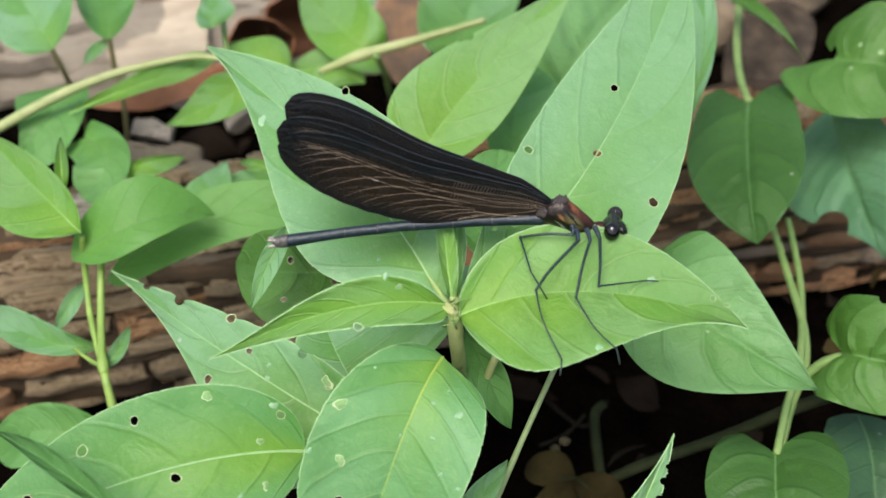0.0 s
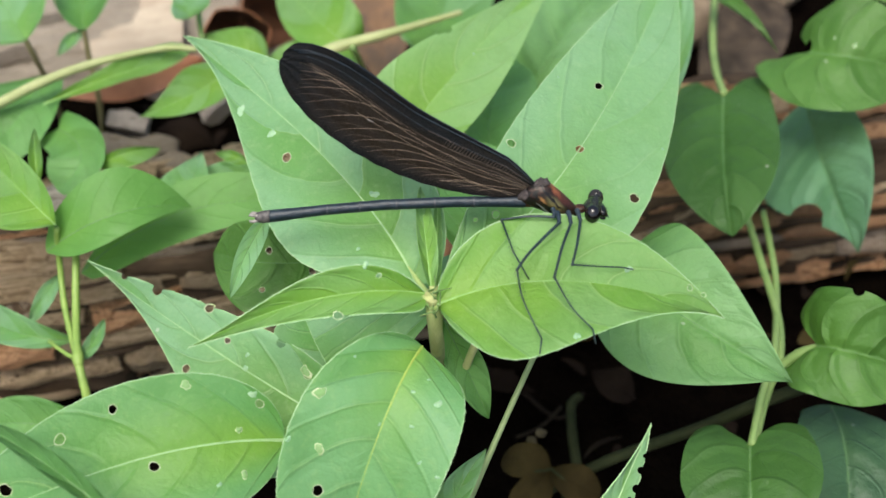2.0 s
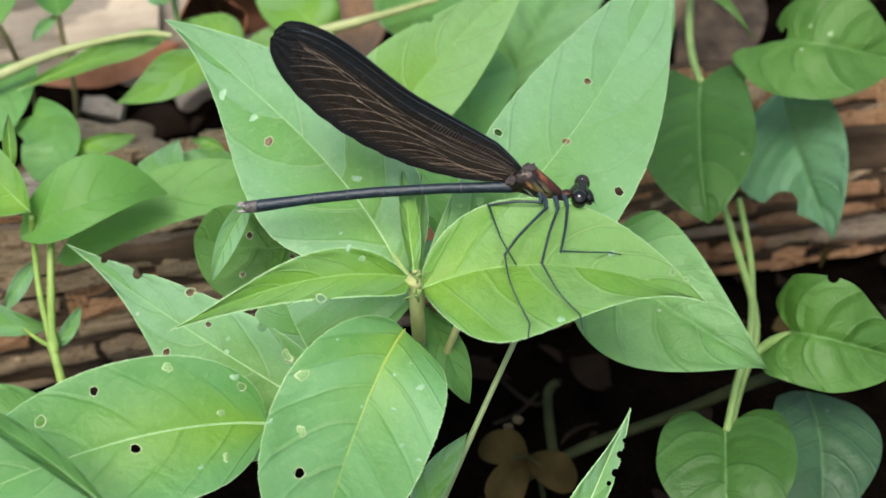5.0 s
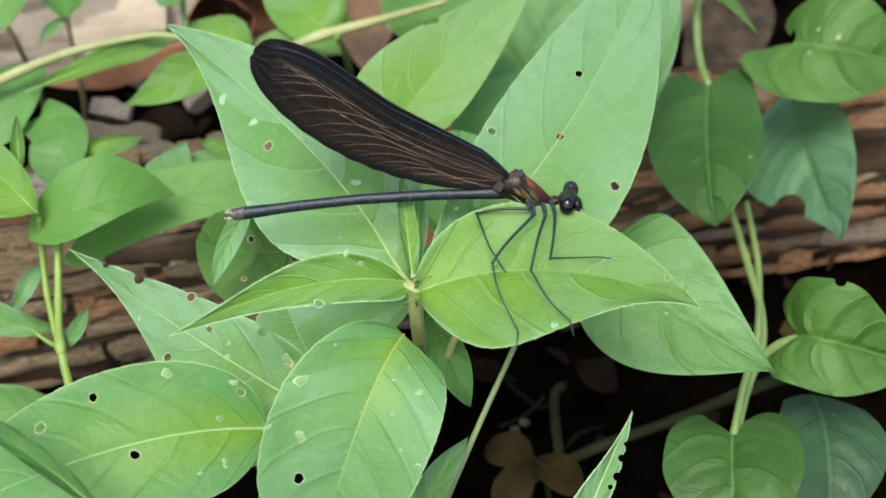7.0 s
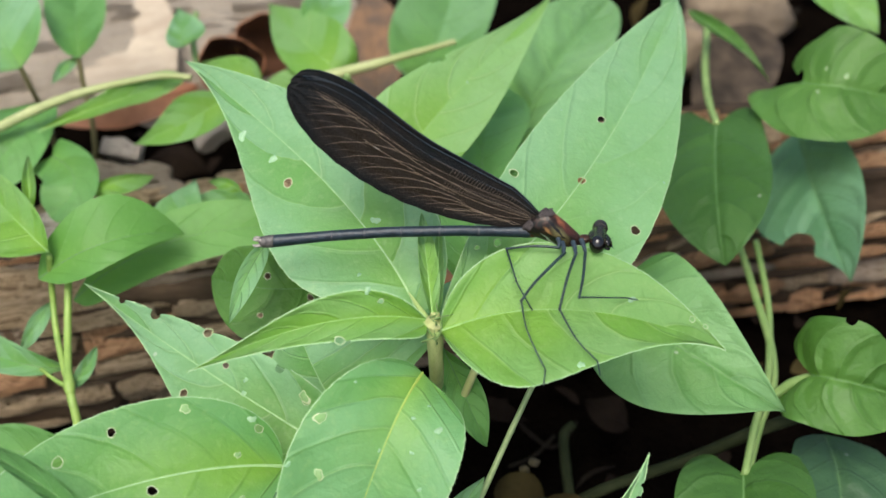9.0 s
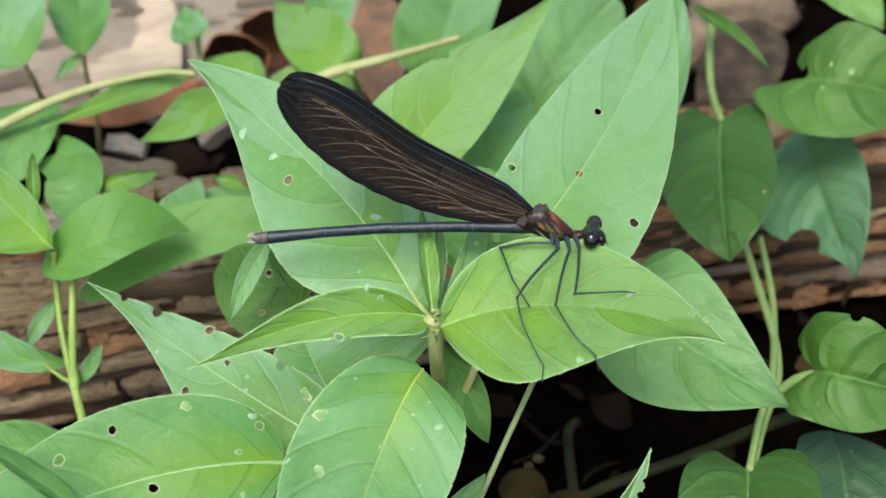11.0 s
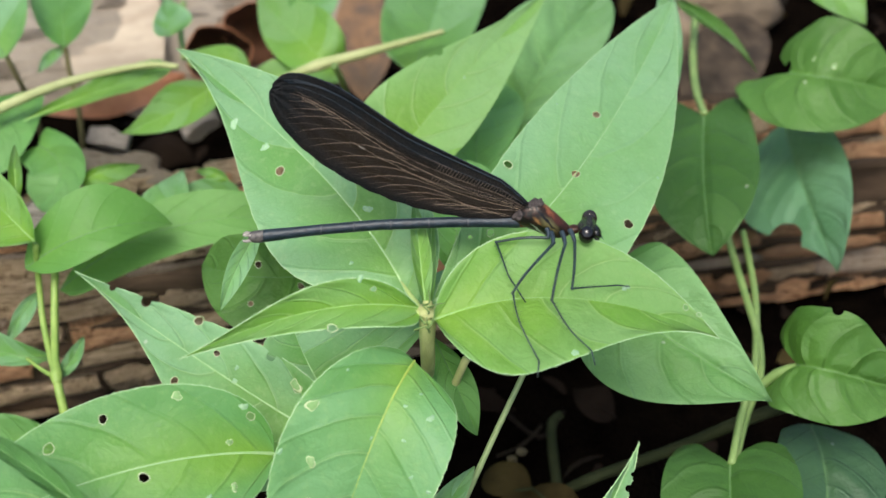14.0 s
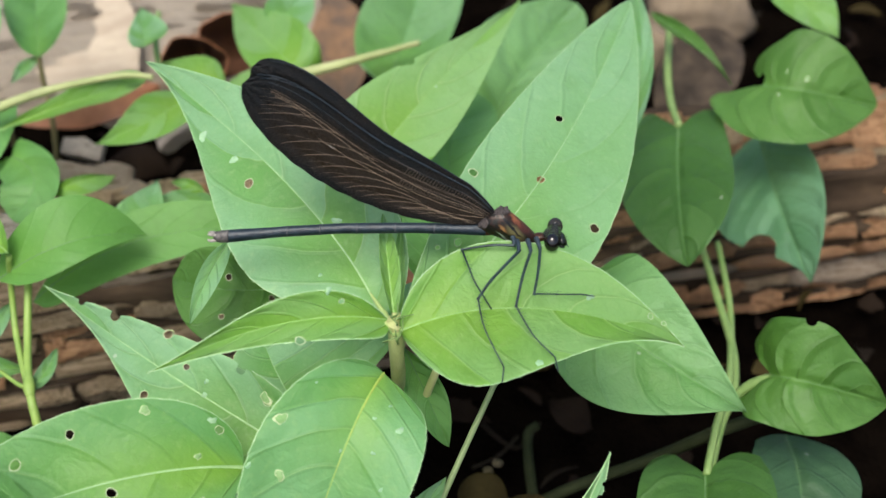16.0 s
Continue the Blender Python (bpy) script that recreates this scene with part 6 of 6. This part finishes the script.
def lump(name, place, size, material, label, category, seed):
    """A stone or chip: a rounded lump, dented by noise."""
    bm = bmesh.new()
    bmesh.ops.create_icosphere(bm, subdivisions=4, radius=1.0)
    for v in bm.verts:
        v.co *= 1 + 0.22 * noise.fractal(v.co * 1.3 + Vector((seed * 3.1, 0, 0)), 0.9, 2.0, 4)
        v.co.x *= size[0]
        v.co.y *= size[1]
        v.co.z *= size[2]
    me = bpy.data.meshes.new(name)
    bm.to_mesh(me)
    bm.free()
    me.materials.append(material)
    me.polygons.foreach_set("use_smooth", np.ones(len(me.polygons), dtype=bool))
    ob = new(name, me)
    ob.location = place
    return tagged(ob, label, category)


STONE = plain("stone", (0.23, 0.175, 0.115), (0.13, 0.1, 0.068), 60, 0.95, 0.0008)
SEED = plain("seed_head", (0.13, 0.105, 0.05), (0.03, 0.022, 0.012), 900, 0.8, 0.0006)
lump("stone", (0.1097, 0.2274, 0.0080), (0.0190, 0.0120, 0.0120), STONE, "grey-brown stone beside the vine", "stone", 1)
lump("stone", (0.0890, 0.2031, 0.0080), (0.0090, 0.0080, 0.0100), STONE, "grey-brown stone beside the vine", "stone", 2)
lump("seed_head", (0.0216, 0.0169, 0.0240), (0.0011, 0.0009, 0.0012), SEED, "tiny pale seed head beside withered clover", "seed head", 8)
lump("seed_head", (0.0238, 0.0183, 0.0250), (0.0012, 0.0009, 0.0011), SEED, "tiny pale seed head beside withered clover", "seed head", 9)

chips = [strip_mesh(k, mat) for k, mat in ((4, STRIP_WHITE), (13, STRIP_BLEACHED), (22, STRIP_WHITE))]
for n, (place, size, turn) in enumerate((
    ((-0.0845, 0.1205, 0.0300), (0.0110, 0.0050, 0.0045), (30, 10, -8)),
    ((-0.0810, 0.1096, 0.0300), (0.0240, 0.0060, 0.0050), (20, -4, -6)),
    ((-0.0605, 0.1285, 0.0290), (0.0105, 0.0040, 0.0055), (20, -38, 10)),
    ((-0.0893, 0.0716, 0.0440), (0.0130, 0.0080, 0.0050), (30, 5, 10)),
    ((-0.0702, 0.0930, 0.0380), (0.0180, 0.0050, 0.0050), (10, -12, -10)),
)):
    chip = new("wood_chip", chips[n % 3])
    chip.matrix_basis = pose(*place, *turn) @ Matrix.Diagonal((*size, 1))
    tagged(chip, "pale splintered chip of wood in the litter", "wood chip", "wood chips")

for a, b, c in (
    ((-0.0005, -0.0142, 0.1024), (-0.0008, -0.0154, 0.1046), (-0.0001, -0.0174, 0.1050)),
    ((-0.0010, -0.0152, 0.1014), (-0.0016, -0.0172, 0.1036), (0.0011, -0.0174, 0.1050)),
    ((0.0010, -0.0140, 0.1026), (0.0013, -0.0161, 0.1048), (0.0014, -0.0132, 0.1050)),
    ((0.0002, -0.0149, 0.1018), (0.0006, -0.0172, 0.1040), (0.0012, -0.0162, 0.1050)),
    ((-0.0003, -0.0124, 0.1041), (0.0006, -0.0139, 0.1063), (0.0005, -0.0101, 0.1050)),
    ((0.0007, -0.0155, 0.1012), (0.0004, -0.0163, 0.1034), (0.0002, -0.0158, 0.1050)),
    ((0.0011, -0.0126, 0.1039), (0.0002, -0.0147, 0.1061), (0.0031, -0.0127, 0.1050)),
    ((0.0005, -0.0133, 0.1032), (0.0005, -0.0150, 0.1054), (-0.0005, -0.0134, 0.1050)),
):
    tube("fibre", [a, b, c], [0.00022, 0.00016, 0.00005], STEM, plant, place=plant_at, sides=5, steps=3)


# ---- what moves ----
def motions():
    # the herb sways on its root in the breeze: tilt, lean (degrees)
    herb_rows = [(t, pose(*plant_at, rx, ry, 0)) for t, rx, ry in [
        (0.0, 0.53, -0.45),
        (0.5, 0.15, -0.24),
        (1.0, 0.11, -0.45),
        (1.5, 0.01, 0.02),
        (2.0, 0.18, -0.20),
        (2.5, 0.11, -0.73),
        (3.0, 0.19, -0.26),
        (3.5, 0.01, -0.28),
        (4.0, -0.25, 0.52),
        (6.5, -0.11, -0.36),
        (7.0, 0.05, -0.44),
        (7.5, -0.02, -0.30),
        (8.0, -0.19, 0.10),
        (8.5, -0.18, 0.86),
        (9.0, -0.06, 0.51),
        (11.5, -0.07, 0.13),
        (12.0, -0.14, 0.26),
        (12.5, -0.25, 0.52),
        (13.0, -0.20, 0.19),
        (13.5, -0.24, 0.62),
        (14.0, -0.26, 0.91),
        (14.5, -0.31, 0.48),
        (15.0, -0.13, 0.06),
        (15.5, -0.18, 0.07),
        (16.0, -0.19, 0.28),
    ]]
    walk(plant, herb_rows)
    walk(back, [(t, pose(*back_at, rx, ry, 0)) for t, rx, ry in [
        (0.0, -0.19, -0.49),
        (0.5, 0.10, -0.15),
        (1.0, 0.02, -0.25),
        (1.5, 0.13, -0.04),
        (2.0, -0.03, -0.27),
        (2.5, -0.06, -0.24),
        (3.0, 0.20, 0.20),
        (3.5, 0.19, -0.06),
        (4.0, 0.74, 0.81),
        (6.5, 0.07, -0.39),
        (7.0, 0.32, 0.12),
        (7.5, 0.36, 0.42),
        (8.0, 0.37, 0.18),
        (8.5, 0.42, 0.34),
        (9.0, -0.14, -0.31),
        (11.5, 0.06, -0.30),
        (12.0, 0.39, 0.31),
        (12.5, 0.42, 0.49),
        (13.0, 0.50, 0.63),
        (13.5, 0.69, 1.13),
        (14.0, 0.83, 1.21),
        (14.5, 0.49, 0.77),
        (15.0, 0.42, 0.61),
        (15.5, 0.34, 0.38),
        (16.0, 0.44, 0.51),
    ]])
    # single leaves swing on their stalks: tilt, turn
    base = leaf_A.location.copy()
    walk(leaf_A, [(t, pose(*base, rx, 0, rz)) for t, rx, rz in [
        (0.0, 1.67, 1.77),
        (0.5, 0.26, -0.35),
        (1.0, 0.26, -0.59),
        (1.5, 0.00, 0.07),
        (2.0, 0.13, 0.15),
        (2.5, 0.39, -0.64),
        (3.0, 0.64, 0.13),
        (3.5, 0.77, 1.46),
        (4.0, -2.06, -2.80),
        (6.5, -0.13, 0.19),
        (7.0, 0.39, 0.57),
        (7.5, -0.13, 0.08),
        (8.0, -0.90, -0.56),
        (8.5, -1.29, -0.11),
        (9.0, -0.77, -0.62),
        (11.5, -0.13, 0.53),
        (12.0, -0.90, -0.39),
        (12.5, -1.16, -0.58),
        (13.0, -0.90, -0.53),
        (13.5, -1.29, -1.15),
        (14.0, -1.93, -1.68),
        (14.5, -1.80, -0.94),
        (15.0, -0.64, -0.12),
        (15.5, -0.51, 0.26),
        (16.0, -0.64, 0.17),
    ]])
    base = leaf_G.location.copy()
    perch_rows = [(t, Matrix.Translation(base + Vector((dx, 0, 0))) @ pose(0, 0, 0, 0, ry, 0)) for t, dx, ry in [
        (0.0, -0.00006, -0.51),
        (0.5, -0.00013, -0.15),
        (1.0, -0.00065, -0.34),
        (1.5, -0.00003, -0.64),
        (2.0, -0.00020, -0.57),
        (2.5, -0.00114, 1.51),
        (3.0, -0.00055, -0.04),
        (3.5, 0.00047, 0.64),
        (4.0, 0.00029, 0.07),
        (6.5, -0.00029, -1.06),
        (7.0, -0.00070, 0.00),
        (7.5, -0.00035, -0.20),
        (8.0, 0.00013, 0.07),
        (8.5, 0.00087, 0.14),
        (9.0, 0.00020, 0.15),
        (11.5, 0.00003, -0.68),
        (12.0, 0.00036, -1.39),
        (12.5, 0.00037, -1.19),
        (13.0, -0.00021, -1.29),
        (13.5, -0.00012, -0.97),
        (14.0, 0.00052, -0.38),
        (14.5, 0.00051, -1.66),
        (15.0, -0.00031, -1.91),
        (15.5, -0.00030, -1.54),
        (16.0, -0.00013, -0.57),
    ]]
    walk(leaf_G, perch_rows)
    # the damselfly rides on its leaf and shifts a little
    fly_rows = [(t, Matrix.Translation((dx, dy, 0)) @ INSECT_POSE) for t, dx, dy in [
        (0.0, -0.00150, -0.00210),
        (0.5, -0.00108, -0.00059),
        (1.0, -0.00211, -0.00030),
        (1.5, 0.00009, 0.00059),
        (2.0, -0.00063, 0.00015),
        (2.5, -0.00288, -0.00055),
        (3.0, -0.00155, -0.00029),
        (3.5, 0.00100, 0.00110),
        (4.0, 0.00130, 0.00046),
        (6.5, -0.00127, 0.00096),
        (7.0, -0.00212, -0.00030),
        (7.5, -0.00127, -0.00011),
        (8.0, 0.00090, 0.00134),
        (8.5, 0.00304, 0.00064),
        (9.0, 0.00116, -0.00023),
        (11.5, -0.00047, -0.00002),
        (12.0, 0.00072, 0.00124),
        (12.5, 0.00102, 0.00099),
        (13.0, -0.00088, 0.00054),
        (13.5, 0.00035, 0.00040),
        (14.0, 0.00141, -0.00025),
        (14.5, 0.00107, 0.00139),
        (15.0, -0.00124, 0.00062),
        (15.5, -0.00122, 0.00071),
        (16.0, -0.00013, 0.00052),
    ]]
    walk(fly, fly_rows)
    # each leg swings at the hip, so that its foot stays where it stands on the leaf
    still = [t for t, m in fly_rows].index(8.0)
    for leg, hip, foot in legs:
        on_leaf = (herb_rows[still][1] @ perch_rows[still][1]).inverted() @ fly_rows[still][1] @ foot
        rows = []
        for (t, body), (_, herb), (_, perch) in zip(fly_rows, herb_rows, perch_rows):
            now = body.inverted() @ herb @ perch @ on_leaf
            swing = (foot - hip).rotation_difference(now - hip).to_matrix().to_4x4()
            rows.append((t, Matrix.Translation(hip) @ swing @ Matrix.Translation(-hip)))
        walk(leg, rows)
    root = abdomen.location.copy()
    walk(abdomen, [(t, pose(*root, 0, ry, 0)) for t, ry in [
        (0.0, -1.66),
        (0.5, -0.46),
        (1.0, -2.22),
        (1.5, 0.00),
        (2.0, -0.01),
        (2.5, -0.19),
        (3.0, -0.93),
        (3.5, 0.94),
        (4.0, -1.26),
        (6.5, -0.99),
        (7.0, -1.53),
        (7.5, -1.57),
        (8.0, 2.62),
        (8.5, 2.20),
        (9.0, 1.13),
        (11.5, 0.99),
        (12.0, 3.71),
        (12.5, 2.54),
        (13.0, -2.10),
        (13.5, 0.82),
        (14.0, -0.10),
        (14.5, 2.69),
        (15.0, -1.01),
        (15.5, -0.15),
        (16.0, 1.77),
    ]])
    # wings: lift, and how far the two pairs part
    hinge = wings[0].location.copy()
    beats = [
        (0.0, -13.20, 8.0, 6.2),
        (0.1, -11.00, 8.0, 5.0),
        (0.2, -5.03, 4.0, 2.0),
        (0.3, -1.43, 0.0, 1.4),
        (0.5, -4.43, 0.0, 1.4),
        (1.0, -4.43, 0.0, 1.4),
        (1.5, 0.00, 0.0, 1.4),
        (2.0, -0.30, 0.0, 1.4),
        (2.5, -1.24, 0.0, 1.4),
        (3.0, -3.87, 0.0, 1.4),
        (3.2, 5.17, 0.0, 1.4),
        (3.3, 3.37, 0.0, 1.4),
        (3.4, -7.23, 0.0, 1.4),
        (3.5, 2.57, 0.0, 1.4),
        (3.6, 6.57, 0.0, 1.4),
        (3.7, 3.57, 0.0, 1.4),
        (3.8, -0.83, 0.0, 1.4),
        (4.0, -2.93, 0.0, 1.4),
        (4.1, 2.57, 0.0, 1.4),
        (4.2, 1.27, 0.0, 1.4),
        (6.3, 1.17, 0.0, 1.4),
        (6.5, -0.36, 0.0, 1.4),
        (7.0, -1.78, 0.0, 1.4),
        (7.5, -1.62, 0.0, 1.4),
        (8.0, 4.15, 0.0, 1.0),
        (8.5, 3.09, 0.0, 1.4),
        (9.0, 0.58, 0.0, 1.4),
        (11.5, -1.07, 0.0, 1.4),
        (12.0, 3.29, 0.0, 1.4),
        (12.5, 2.51, 0.0, 1.4),
        (13.0, -2.64, 0.0, 1.4),
        (13.5, -0.06, 0.0, 1.4),
        (14.0, -2.90, 0.0, 1.4),
        (14.5, 0.70, 0.0, 1.4),
        (15.0, -4.30, 0.0, 1.4),
        (15.5, -3.00, 0.0, 1.6),
        (16.0, 0.30, 1.0, 3.6),
    ]
    for n, wing in enumerate(wings):
        walk(wing, [(t, pose(*hinge, (near, 0.6 * near, -0.2 * far, -0.4 * far)[n], up + (0.0, 0.044 * near, 1 - 0.031 * near, 1.0)[n] * far, 0)) for t, up, near, far in beats])


motions()
